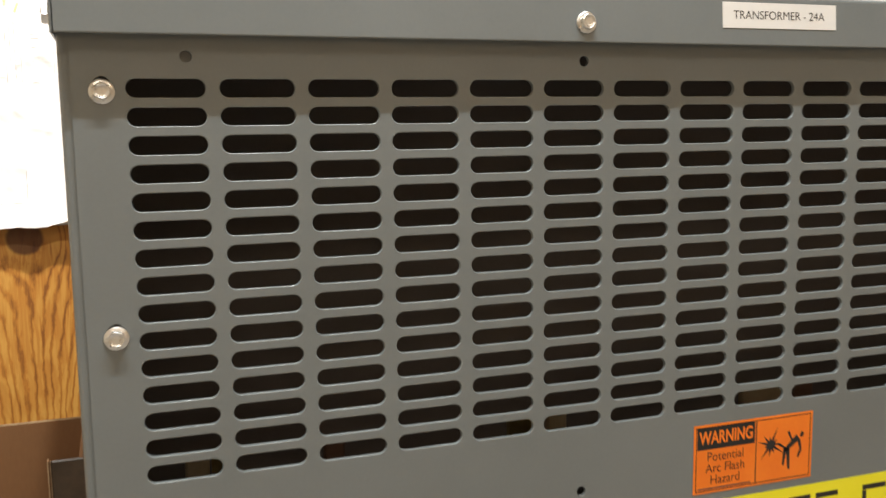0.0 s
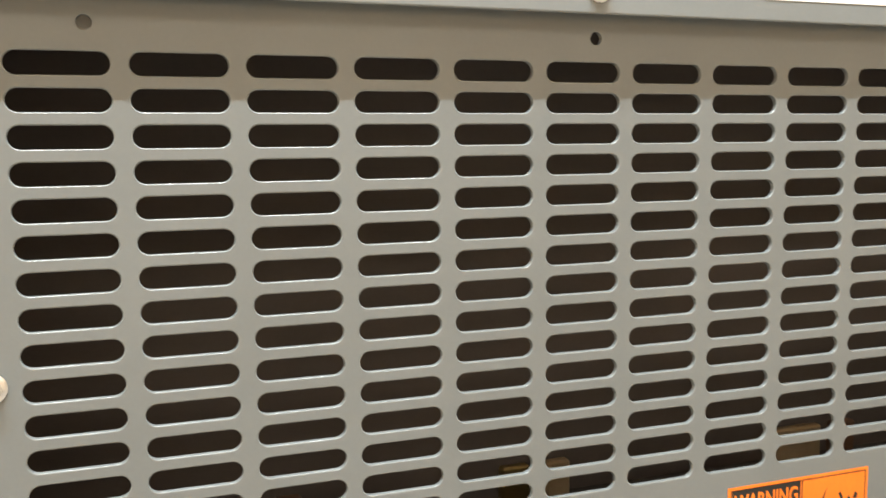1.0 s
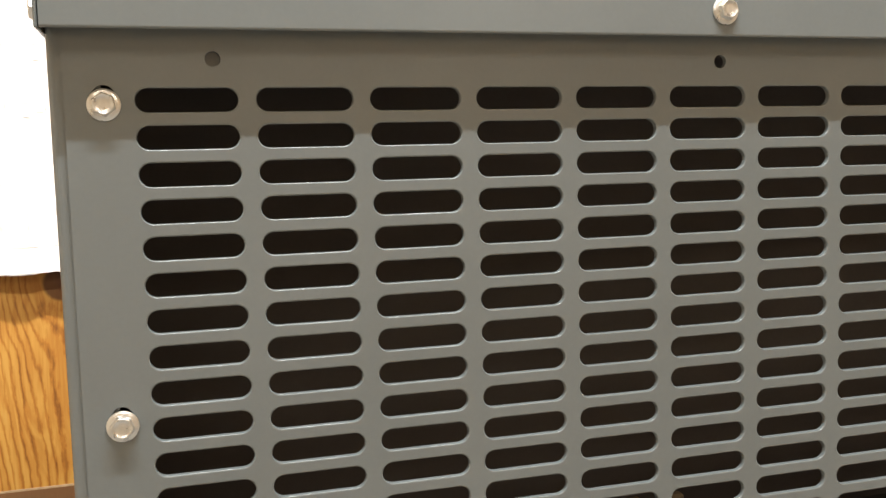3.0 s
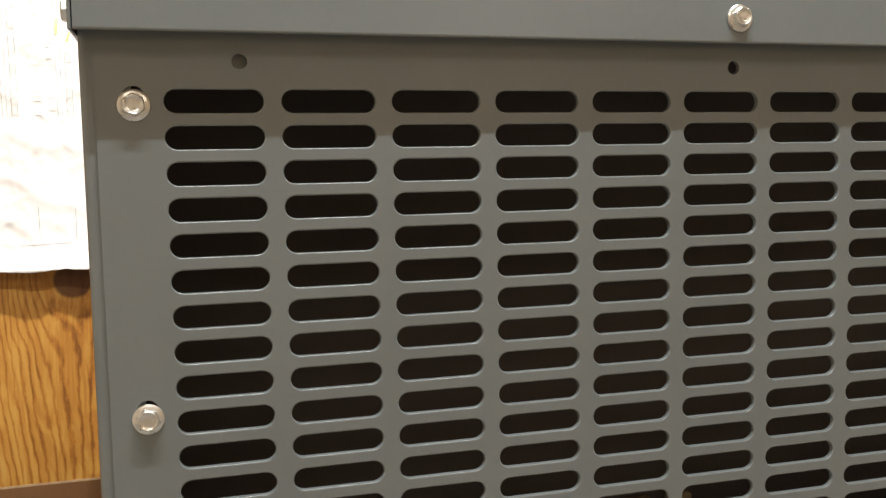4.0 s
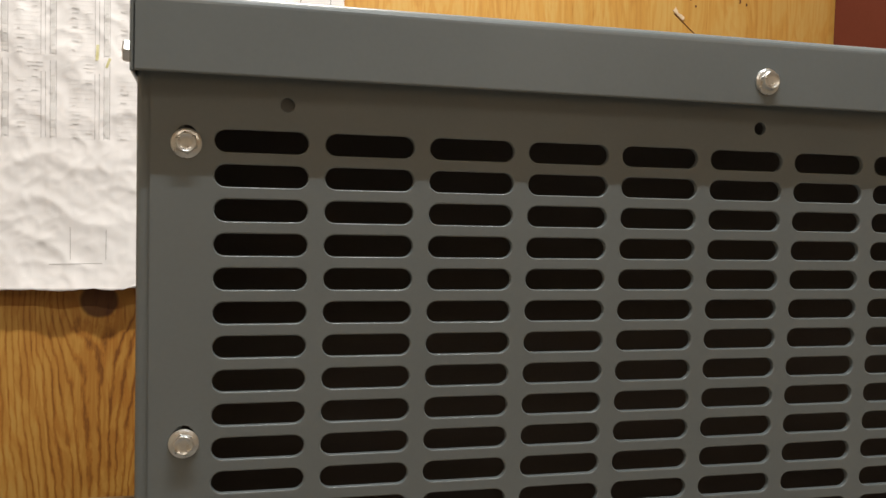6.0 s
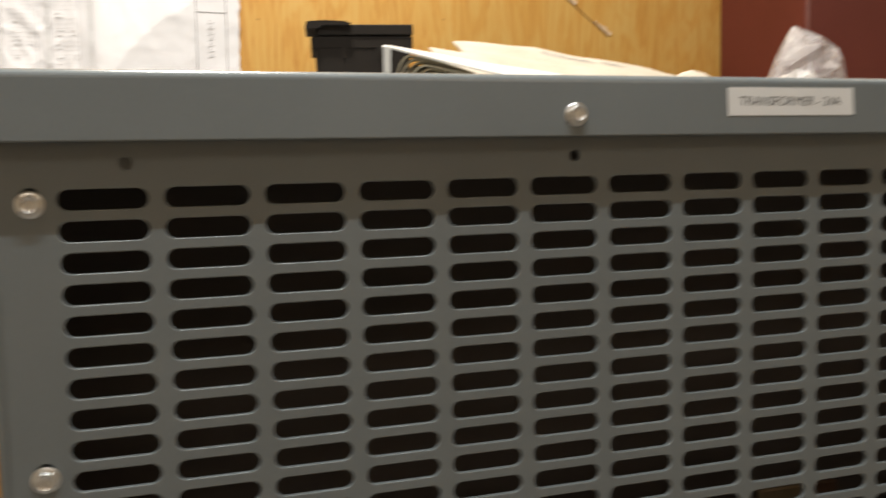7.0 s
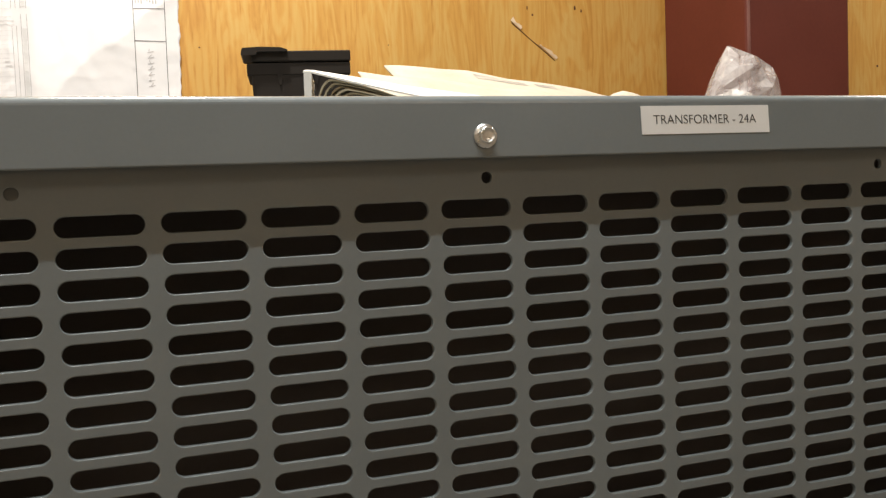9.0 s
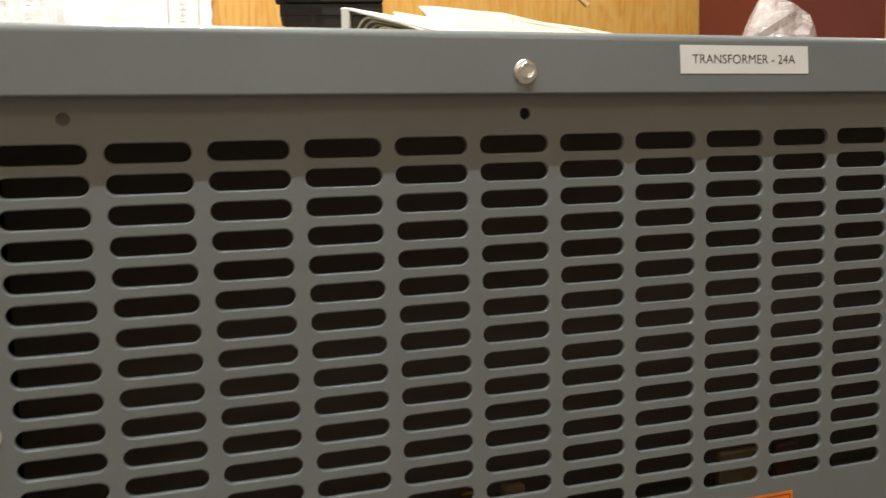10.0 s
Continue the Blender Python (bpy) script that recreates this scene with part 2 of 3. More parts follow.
def lathe(bm, profile, n=24):
    """Turned round z; the profile is (radius, z)."""
    rings = []
    for r, z in profile:
        if r < 1e-6:
            rings.append([bm.verts.new((0, 0, z))])
        else:
            rings.append([bm.verts.new((r * math.cos(2 * math.pi * i / n), r * math.sin(2 * math.pi * i / n), z)) for i in range(n)])
    for a, b in zip(rings, rings[1:]):
        for i in range(n):
            j = (i + 1) % n
            if len(a) == 1 and len(b) > 1:
                bm.faces.new((a[0], b[i], b[j]))
            elif len(b) == 1 and len(a) > 1:
                bm.faces.new((a[i], a[j], b[0]))
            elif len(a) > 1:
                bm.faces.new((a[i], a[j], b[j], b[i]))
    return bm


def text_mesh(name, words, size, mat, parent, m, depth=0.0001, label="", squeeze=1.0, align="CENTER", weight=-0.016):
    cu = bpy.data.curves.new(name, "FONT")
    cu.offset = weight * size
    cu.body, cu.size, cu.extrude, cu.align_x, cu.align_y = words, size, depth, align, "CENTER"
    tmp = new(name + "_outline", cu)
    bpy.context.view_layer.update()
    me = bpy.data.meshes.new_from_object(tmp.evaluated_get(bpy.context.evaluated_depsgraph_get()))
    bpy.data.objects.remove(tmp)
    bpy.data.curves.remove(cu)
    me.name = name
    me.materials.clear()
    me.materials.append(mat)
    ob = new(name, me)
    ob.parent = parent
    ob.matrix_basis = m @ Matrix.Diagonal((squeeze, 1, 1, 1))
    if label:
        tagged(ob, label)
    return ob


# ---- room ----
WALL = 1.0232        # face of the plywood
X0, X1, Y0 = -1.7, 3.2, -3.4


def slab(name, x0, x1, y0, y1, z0, z1, mat, label):
    ob = new(name, mesh_from(box_bm(x0, x1, y0, y1, z0, z1), name, mat))
    return tagged(ob, label, kind="structure")


slab("floor", X0 - 0.1, X1 + 0.1, Y0 - 0.1, WALL + 0.14, -0.1, 0, CONCRETE, "bare grey concrete floor")
slab("ceiling", X0 - 0.1, X1 + 0.1, Y0 - 0.1, WALL + 0.14, CEIL, CEIL + 0.1, CEILING, "plain white painted ceiling")
slab("wall_north", X0, X1, WALL + 0.018, WALL + 0.14, 0, CEIL, WHITEWALL, "painted wall behind the plywood sheets")
slab("wall_south", X0, X1, Y0 - 0.1, Y0, 0, CEIL, WHITEWALL, "plain off-white painted wall")
slab("wall_west", X0 - 0.1, X0, Y0 - 0.1, WALL + 0.14, 0, CEIL, WHITEWALL, "plain off-white painted wall")
slab("wall_east", X1, X1 + 0.1, Y0 - 0.1, WALL + 0.14, 0, CEIL, WHITEWALL, "plain off-white painted wall")

ply = thing("plywood_lining", 0, WALL, 0, "honey-coloured plywood sheets lining the wall", "wall lining")
tagged(ply, kind="structure")
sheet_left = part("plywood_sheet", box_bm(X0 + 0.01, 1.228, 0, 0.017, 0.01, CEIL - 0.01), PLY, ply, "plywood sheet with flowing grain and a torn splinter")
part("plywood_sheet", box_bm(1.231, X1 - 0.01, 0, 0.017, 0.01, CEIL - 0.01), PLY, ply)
# knot and splinter in the left sheet
for kx, kz, ka, kb in ((0.938, 0.318, 0.0016, 0.0045), (0.852, 0.303, 0.0016, 0.0022), (0.842, 0.315, 0.0009, 0.004), (0.951, 0.313, 0.0013, 0.003), (0.58, 0.245, 0.001, 0.001), (0.268, 0.236, 0.0012, 0.0012), (1.65, 0.22, 0.0025, 0.0025)):
    bm = bmesh.new()
    ring = [bm.verts.new((kx + ka * (1 + 0.18 * math.sin(3 * a + kx * 9)) * math.cos(a), -0.0006, ZP + kz + kb * (1 + 0.15 * math.cos(2 * a)) * math.sin(a))) for a in [2 * math.pi * i / 24 for i in range(24)]]
    mid = bm.verts.new((kx, -0.0003, ZP + kz))
    for i in range(24):
        bm.faces.new((mid, ring[i], ring[(i + 1) % 24]))
    r2 = bmesh.ops.extrude_face_region(bm, geom=list(bm.faces))
    for vtx in [g for g in r2["geom"] if isinstance(g, bmesh.types.BMVert)]:
        vtx.co.y += 0.0008
    part("knot", bm, KNOT, ply, "dark brown knot in the plywood")
for a, b, w0, w1, mat in (((0.810, 0.2875), (0.8935, 0.2225), 0.0016, 0.0016, KNOT), ((0.8085, 0.2925), (0.828, 0.277), 0.0075, 0.006, WOODCHIP), ((0.864, 0.2495), (0.8965, 0.2245), 0.003, 0.0098, WOODCHIP)):
    bm = bmesh.new()
    d = Vector((b[0] - a[0], 0, b[1] - a[1]))
    nrm = Vector((-d.z, 0, d.x)).normalized()
    if nrm.z < 0:
        nrm = -nrm
    low, high = [], []
    for i in range(9):
        f = i / 8
        p = Vector((a[0], 0, ZP + a[1])) + d * f
        wd = (w0 + (w1 - w0) * f) * (0.7 + 0.2 * math.sin(9 * f + a[0] * 40) + 0.16 * math.sin(23 * f + 1))
        low.append([bm.verts.new(p + Vector((0, yy, 0))) for yy in (0.0002, -0.0012)])
        high.append([bm.verts.new(p + nrm * wd + Vector((0, yy, 0))) for yy in (0.0002, -0.0026 if mat is WOODCHIP else -0.0012)])
    for i in range(8):
        for q in ((low[i][1], low[i + 1][1], high[i + 1][1], high[i][1]), (low[i][0], low[i + 1][0], low[i + 1][1], low[i][1]), (high[i][1], high[i + 1][1], high[i + 1][0], high[i][0])):
            bm.faces.new(q)
    part("splinter", bm, mat, ply, "pale torn splinter of plywood")

# steel column, box section painted maroon
column = thing("steel_column", 1.2345, 0.902, 0, "square steel column painted dark maroon, against the wall", "column")
bm = bmesh.new()
R = 0.008
prof = []
for cx, cy, a0 in ((0.109 - R, 0.118 - R, 0), (-0.109 + R, 0.118 - R, 90), (-0.109 + R, -0.12 + R, 180), (0.109 - R, -0.12 + R, 270)):
    prof += arc(cx, cy, R, a0, a0 + 90, 5)
sweep(bm, prof, "z", 0.012, CEIL - 0.002)
part("shaft", bm, MAROON, column, smooth=False)
part("base_plate", box_bm(-0.17, 0.17, -0.17, 0.116, 0, 0.012, bevel=0.002), MAROON, column)
part("paint_scuff", sweep(bmesh.new(), [(-0.1085, -0.1197), (-0.1058, -0.1208), (-0.1025, -0.1206), (-0.1055, -0.1185)], "z", ZP + 0.09, ZP + 0.62), SCUFF, column, "pale scuff along the column's edge")
tagged(column, kind="structure")

# ceiling lamps, all out of view; the added fill lamps get bodies too
# the second downlight is an added fill lamp
for lx, ly in (REAR, REAR_FILL):
    lamp = thing("down_light", lx, ly, CEIL, "unseen small white ceiling downlight with a round lens", "lamp", "ceiling downlights")
    part("can", lathe(bmesh.new(), [(0, 0), (0.055, 0), (0.058, -0.01), (0.058, -0.105), (0.052, -0.11), (0.05, -0.105), (0.05, -0.095), (0, -0.095)], 32), LAMPWHITE, lamp)
    part("lens", lathe(bmesh.new(), [(0, -0.097), (0.045, -0.097), (0.044, -0.103), (0, -0.105)], 28), GLOW, lamp)
# the key lamp, then the two added fill lamps
for lx, ly, sx, sy, drop in ((KEY[0], KEY[1], 0.96, 0.085, 0.04), (-0.5, -1.9, 1.26, 0.56, 0), (1.5, -2.3, 1.26, 0.56, 0)):
    lamp = thing("ceiling_lamp", lx, ly, CEIL, "unseen white ceiling lamp with a glowing diffuser", "lamp")
    part("housing", box_bm(-sx / 2, sx / 2, -sy / 2, sy / 2, -0.05 - drop, 0, bevel=0.006, seg=2), LAMPWHITE, lamp)
    part("diffuser", box_bm(-sx / 2 + 0.02, sx / 2 - 0.02, -sy / 2 + 0.02, sy / 2 - 0.02, -0.066 - drop, -0.05 - drop, bevel=0.004, seg=2), GLOW, lamp)

# ---- transformer cabinet ----
P, Q, SL, SH = 0.0508, 0.0159, 0.0429, 0.0102
T = 0.0016
cab = thing("transformer_cabinet", 0, 0, ZP, "grey steel transformer cabinet with a slotted ventilation panel", "transformer")
LEFT, RIGHT, DEPTH, FOOT = -0.0048, 0.9192, 0.80, -1.06


def holed(bm, outer, loop, lip=0.0008):
    """A flat cell in the plane y = 0 with one punched hole; outer and loop hold as many points each."""
    n = len(loop)
    cx = sum(p[0] for p in loop) / n
    cz = sum(p[1] for p in loop) / n
    rings = [[bm.verts.new((x, 0, z)) for x, z in outer]]
    for grow, y in ((lip, 0.0), (lip * 0.6, lip * 0.08), (lip * 0.25, lip * 0.32), (lip * 0.04, lip * 0.7), (0.0, lip), (0.0, 0.0027)):
        ring = []
        for i, (x, z) in enumerate(loop):
            (xa, za), (xb, zb) = loop[i - 1], loop[(i + 1) % n]
            nx, nz = zb - za, -(xb - xa)
            ln = math.hypot(nx, nz)
            if (x - cx) * nx + (z - cz) * nz < 0:
                nx, nz = -nx, -nz
            ring.append(bm.verts.new((x + nx / ln * grow, y, z + nz / ln * grow)))
        rings.append(ring)
    for a, b in zip(rings, rings[1:]):
        for i in range(n):
            j = (i + 1) % n
            f = bm.faces.new((a[i], a[j], b[j], b[i]))
            f.smooth = b is not rings[1]


def slot_cell(bm, cx, cz):
    h, a = SH / 2, SL / 2 - SH / 2
    right = [(cx + a + h * math.cos(t), cz + h * math.sin(t)) for t in [radians(-90 + 180 * i / 11) for i in range(12)]]
    left = [(2 * cx - x, 2 * cz - z) for x, z in right]
    e, u = P / 2, Q / 2
    o = [(a, -u), (a + (e - a) * 0.5, -u), (e, -u)] + [(e, -u + 2 * u * i / 7) for i in range(1, 7)] + [(e, u), (a + (e - a) * 0.5, u), (a, u)]
    outer = [(cx + x, cz + z) for x, z in o] + [(cx - x, cz - z) for x, z in o]
    holed(bm, outer, right + left)


def round_cell(bm, x0, x1, z0, z1, cx, cz, r, tall=0.0):
    n = 24
    loop = []
    for i in range(n):
        a = 2 * math.pi * (i + 0.5) / n - math.pi * 0.75
        loop.append((cx + r * math.cos(a), cz + r * math.sin(a) + (tall if math.sin(a) > 0 else 0)))
    corners = [(x0, z0), (x1, z0), (x1, z1), (x0, z1)]
    outer = []
    for k in range(4):
        (ax, az), (bx, bz) = corners[k], corners[(k + 1) % 4]
        for i in range(6):
            f = i / 6
            outer.append((ax + (bx - ax) * f, az + (bz - az) * f))
    holed(bm, outer, loop, 0.0003)


def plain(bm, x0, x1, z0, z1):
    bm.faces.new([bm.verts.new((x, 0, z)) for x, z in ((x0, z0), (x1, z0), (x1, z1), (x0, z1))])


def strip_h(bm, x0, x1, z0, z1, holes):
    """A horizontal strip with round holes (x, z, r)."""
    x = x0
    for hx, hz, r in holes:
        a, b = max(x0, hx - 0.014), min(x1, hx + 0.014)
        plain(bm, x, a, z0, z1)
        round_cell(bm, a, b, z0, z1, hx, hz, r)
        x = b
    plain(bm, x, x1, z0, z1)


def strip_v(bm, x0, x1, z0, z1, holes):
    z = z1
    for hx, hz, r in holes:
        a, b = min(z, hz + 0.012), hz - 0.010
        if z - a > 1e-5:
            plain(bm, x0, x1, a, z)
        round_cell(bm, x0, x1, b, a, hx, hz, r, 0.0036)
        z = b
    plain(bm, x0, x1, z0, z)


HX = (0.0622, 0.3117, 0.6032, 0.8522)
GX0, GX1, GZ0, GZ1 = P / 2, P * 17.5, -Q * 15.5, -Q / 2
PX0, PX1 = 0.0012, 0.9132
BZ = (-0.0177, -0.1555, -0.2933)
bm = bmesh.new()
strip_h(bm, PX0, PX1, GZ1 + 0.002, 0.034, [(x, 0.0015, 0.0033) for x in HX])
plain(bm, PX0, PX1, GZ1, GZ1 + 0.002)
strip_v(bm, PX0, GX0, -0.5, GZ1, [(0.0169, z, 0.0046) for z in BZ])
strip_v(bm, GX1, PX1, -0.5, GZ1, [(0.8975, z, 0.0046) for z in BZ])
strip_h(bm, GX0, GX1, -0.5, GZ0, [(x, -0.2894, 0.0033) for x in HX])
for c in range(1, 18):
    for r in range(1, 16):
        slot_cell(bm, P * c, -Q * r)
bmesh.ops.remove_doubles(bm, verts=bm.verts, dist=0.00001)
# turned edges of the sheet
for x0, x1, z0, z1 in ((PX0, PX0, -0.5, 0.034), (PX1, PX1, -0.5, 0.034)):
    bm.faces.new([bm.verts.new(p) for p in ((x0, 0, z0), (x0, 0, z1), (x0, T, z1), (x0, T, z0))])
bm.faces.new([bm.verts.new(p) for p in ((PX0, 0, -0.5), (PX1, 0, -0.5), (PX1, T, -0.5), (PX0, T, -0.5))])
front = part("front_panel", bm, GREY, cab, "grey louvred panel punched with rows of long slots")

# body: folded sides with front flanges, back, base, lower front
def side_profile(s):
    r = 0.003
    pts = [(0.0208, 0.0018), (0.0208, 0.0034), (0.0050, 0.0034), (0.0018, 0.006), (0.0018, DEPTH), (0, DEPTH)] + [(x, y) for x, y in arc(r, 0.0018 + r, r, 180, 270, 5)]
    return [((LEFT + x) if s > 0 else (RIGHT - x), y) for x, y in pts]


for s in (1, -1):
    bm = bmesh.new()
    sweep(bm, side_profile(s), "z", FOOT + 0.06, 0.043)
    part("side_panel", bm, GREY, cab)
part("back_panel", box_bm(LEFT + 0.002, RIGHT - 0.002, DEPTH - 0.004, DEPTH - 0.002, FOOT + 0.06, 0.043), GREY, cab)
part("lower_panel", box_bm(PX0, PX1, 0, T, FOOT + 0.07, -0.504, bevel=0.0005), GREY, cab)
part("base_pan", box_bm(LEFT + 0.003, RIGHT - 0.003, 0.004, DEPTH - 0.005, FOOT + 0.06, FOOT + 0.064), DARKGREY, cab)
for fx in (0.06, 0.80):
    part("base_rail", box_bm(fx, fx + 0.06, 0.03, DEPTH - 0.03, FOOT - 0.06, FOOT + 0.06, bevel=0.003), GREY, cab)

# cover: top sheet with front and back lips, and side flanges
CT, CB, LY, LEAN = 0.0474, 0.0122, -0.0140, 0.066


def lip_y(x):
    """The lip stands a little further off the panel at its western end."""
    return LY + 0.0028 * (x - 0.05)


r = 0.0045
outer = [(LY + 0.0012, CB)] + arc(LY + 0.0011, CB + 0.0011, 0.0011, 260, 180, 4) + arc(LY + r, CT - r, r, 180, 90, 6) + arc(DEPTH + 0.0144 - r, CT - r, r, 90, 0, 6) + [(DEPTH + 0.0144, CB)]
ri = r - T
inner = [(DEPTH + 0.0144 - T, CB)] + arc(DEPTH + 0.0144 - r, CT - r, ri, 0, 90, 6) + arc(LY + r, CT - r, ri, 90, 180, 6) + [(LY + T, CB)]
bm = sweep(bmesh.new(), outer + inner, "x", -0.0048, 0.9192)
for vtx in bm.verts:
    if vtx.co.y < 0.1:
        vtx.co.y += lip_y(vtx.co.x) - LY + LEAN * (vtx.co.z - CB)
part("cover", bm, GREY, cab, "grey top cover with a rounded overhanging lip")
for xa, xb in ((-0.0069, -0.0054), (0.9198, 0.9213)):
    part("cover_flange", box_bm(xa, xb, lip_y(xa) + 0.0004, DEPTH + 0.0140, CB - 0.0003, CT - 0.0015, bevel=0.0005), GREY, cab)

# bolts
def bolt_mesh():
    """A hex head with a dished face on a domed flange."""
    bm = bmesh.new()
    lathe(bm, [(0, 0), (0.0066, 0), (0.0069, 0.0004), (0.0068, 0.0010), (0.0060, 0.0015), (0.0049, 0.0019), (0.0044, 0.0019)], 32)
    a = 0.0052
    rings = []
    for k, z, turned in ((1.0, 0.0012, 0), (1.0, 0.0041, 0), (0.96, 0.0047, 0.25), (0.91, 0.0050, 0.7), (0.84, 0.0050, 1), (0.78, 0.0046, 1), (0.4, 0.0045, 1)):
        ring = []
        for i in range(24):
            t = radians(15 * i)
            hexed = math.cos(radians(30)) / math.cos((t + radians(30)) % radians(60) - radians(30))
            ring.append(bm.verts.new((a * k * (hexed * (1 - turned) + 0.88 * turned) * math.cos(t), a * k * (hexed * (1 - turned) + 0.88 * turned) * math.sin(t), z)))
        rings.append(ring)
    for p0, p1 in zip(rings, rings[1:]):
        for i in range(24):
            f = bm.faces.new((p0[i], p0[(i + 1) % 24], p1[(i + 1) % 24], p1[i]))
            f.smooth = p0 is not rings[0]
    bm.faces.new(rings[-1])
    return mesh_from(bm, "bolt", ZINC)


BOLT = bolt_mesh()
spots = [(0.0169, 0, z, 90, 0, 8 + 70 * i) for i, z in enumerate(BZ)] + [(0.8975, 0, z, 90, 0, 31 * i) for i, z in enumerate(BZ)]
spots += [(0.3062, lip_y(0.3062) + 0.0008, 0.0245, 86.2, 0, 12), (0.6072, lip_y(0.6072) + 0.0008, 0.0256, 86.2, 0, 40)]
for bx, by, bz, brx, bry, spin in spots:
    ob = new("bolt", BOLT)
    ob.parent = cab
    ob.matrix_basis = pose(bx, by, bz, brx, bry, 0) @ pose(0, 0, 0, 0, 0, spin)
    tagged(ob, "shiny zinc hex flange bolt")
SIDE_BOLT_Y = 0.017
ob = new("bolt", BOLT)
ob.parent = cab
ob.matrix_basis = pose(-0.0069, SIDE_BOLT_Y, 0.0243, 0, -90, 0)
tagged(ob, "shiny zinc hex flange bolt")

# name label on the lip
LL = lip_y(0.454) + LEAN * (0.0322 - CB)
lab = part("name_label", box_bm(0.4075, 0.5013, LL - 0.0004, LL - 0.00005, 0.0237, 0.0408), LABEL, cab, "white printed tape label")
lab.matrix_basis = Matrix.Translation((0.4549, LL, 0.032)) @ pose(0, 0, 0, -3.8, -0.1, 0.16) @ Matrix.Translation((-0.454, -LL, -0.032))
text_mesh("lettering", "TRANSFORMER - 24A", 0.0080, BLACK_INK, lab, pose(0.4535, LL - 0.0005, 0.0322, 90), label="black printed capitals", squeeze=1.0, weight=-0.012)

# orange warning sticker
WX0, WX1, WZ0, WZ1 = 0.4017, 0.5064, -0.3062, -0.2545
warn = part("warning_sticker", box_bm(WX0, WX1, -0.0003, -0.00005, WZ0, WZ1), ORANGE, cab, "orange arc flash warning sticker")


def flat_bar(name, x0, x1, z0, z1, y, mat, parent, label=""):
    return part(name, box_bm(x0, x1, y - 0.00012, y, z0, z1), mat, parent, label)


DIV = WX0 + 0.0535
flat_bar("header_block", WX0 + 0.003, DIV - 0.001, WZ1 - 0.0185, WZ1 - 0.002, -0.00034, BLACK_INK, warn, "black block behind the heading")
text_mesh("heading", "WARNING", 0.0132, ORANGE, warn, pose((WX0 + DIV) / 2 + 0.001, -0.00062, WZ1 - 0.0103, 90), label="orange capitals on black", squeeze=0.72, weight=0.022)
for i, words in enumerate(("Potential", "Arc Flash", "Hazard")):
    text_mesh("wording", words, 0.0098, BLACK_INK, warn, pose((WX0 + DIV) / 2 + 0.0005, -0.00045, WZ1 - 0.0245 - 0.0088 * i, 90), squeeze=0.92)
flat_bar("small_print", WX0 + 0.004, DIV - 0.004, WZ0 + 0.0032, WZ0 + 0.004, -0.00034, INK_DARK, warn)
flat_bar("divider", DIV, DIV + 0.0007, WZ0 + 0.002, WZ1 - 0.002, -0.00034, BLACK_INK, warn)
for x0, x1, z0, z1 in ((WX0 + 0.002, WX1 - 0.002, WZ0 + 0.0018, WZ0 + 0.0023), (WX1 - 0.0025, WX1 - 0.002, WZ0 + 0.002, WZ1 - 0.002), (WX0 + 0.002, WX0 + 0.0025, WZ0 + 0.002, WZ1 - 0.002), (WX0 + 0.002, WX1 - 0.002, WZ1 - 0.0023, WZ1 - 0.0018)):
    flat_bar("border", x0, x1, z0, z1, -0.00034, BLACK_INK, warn)


def flat_poly(name, pts, y, mat, parent, label=""):
    bm = bmesh.new()
    f = bm.faces.new([bm.verts.new((x, y, z)) for x, z in pts])
    g = bmesh.ops.extrude_face_region(bm, geom=[f])
    for vtx in [q for q in g["geom"] if isinstance(q, bmesh.types.BMVert)]:
        vtx.co.y += 0.0001
    return part(name, bm, mat, parent, label)


bx, bz = DIV + 0.0135, WZ1 - 0.0222
star = []
for i in range(22):
    rr = 0.0122 * (0.8 + 0.35 * math.sin(i * 5.1)) if i % 2 == 0 else 0.0035
    star.append((bx + rr * math.cos(2 * math.pi * i / 22), bz + rr * math.sin(2 * math.pi * i / 22)))
flat_poly("burst_symbol", star, -0.00045, BLACK_INK, warn, "black burst symbol")
px_, pz_ = DIV + 0.032, WZ1 - 0.0273
FIGURE = ((-0.0028, 0.0135, 0.0012, 0.0055, 0.0010), (0.0085, 0.0105, 0.011, 0.0095, 0.0022), (0.0062, 0.0085, -0.0055, -0.0008, 0.0025), (-0.0055, 0.0008, -0.0070, -0.0120, 0.0015), (-0.0030, 0.0008, -0.0018, -0.0155, 0.0017), (0.0070, 0.0060, 0.0088, -0.0015, 0.0014), (0.0088, -0.0015, 0.0062, -0.0075, 0.0011), (-0.0115, 0.0050, -0.0050, 0.0010, 0.0010))
for x0, z0, x1, z1, w in FIGURE:
    d = Vector((x1 - x0, z1 - z0)).normalized()
    nx, nz = -d.y * w, d.x * w
    flat_poly("symbol_stroke", [(px_ + x0 + nx, pz_ + z0 + nz), (px_ + x0 - nx, pz_ + z0 - nz), (px_ + x1 - nx * 0.6, pz_ + z1 - nz * 0.6), (px_ + x1 + nx * 0.6, pz_ + z1 + nz * 0.6)], -0.00045, BLACK_INK, warn)

# yellow sticker below it
yel = part("caution_sticker", box_bm(0.405, 0.66, -0.0003, -0.00005, -0.372, -0.3125), YELLOW, cab, "yellow sticker with heavy black lettering")
for x0, x1 in ((0.424, 0.446), (0.452, 0.472), (0.487, 0.507), (0.512, 0.533), (0.557, 0.580), (0.586, 0.607), (0.613, 0.634)):
    flat_bar("letter_bar", x0, x1, -0.3245, -0.3205, -0.00034, BLACK_INK, yel)
    flat_bar("letter_bar", x0, x0 + 0.004, -0.3515, -0.325, -0.00034, BLACK_INK, yel)

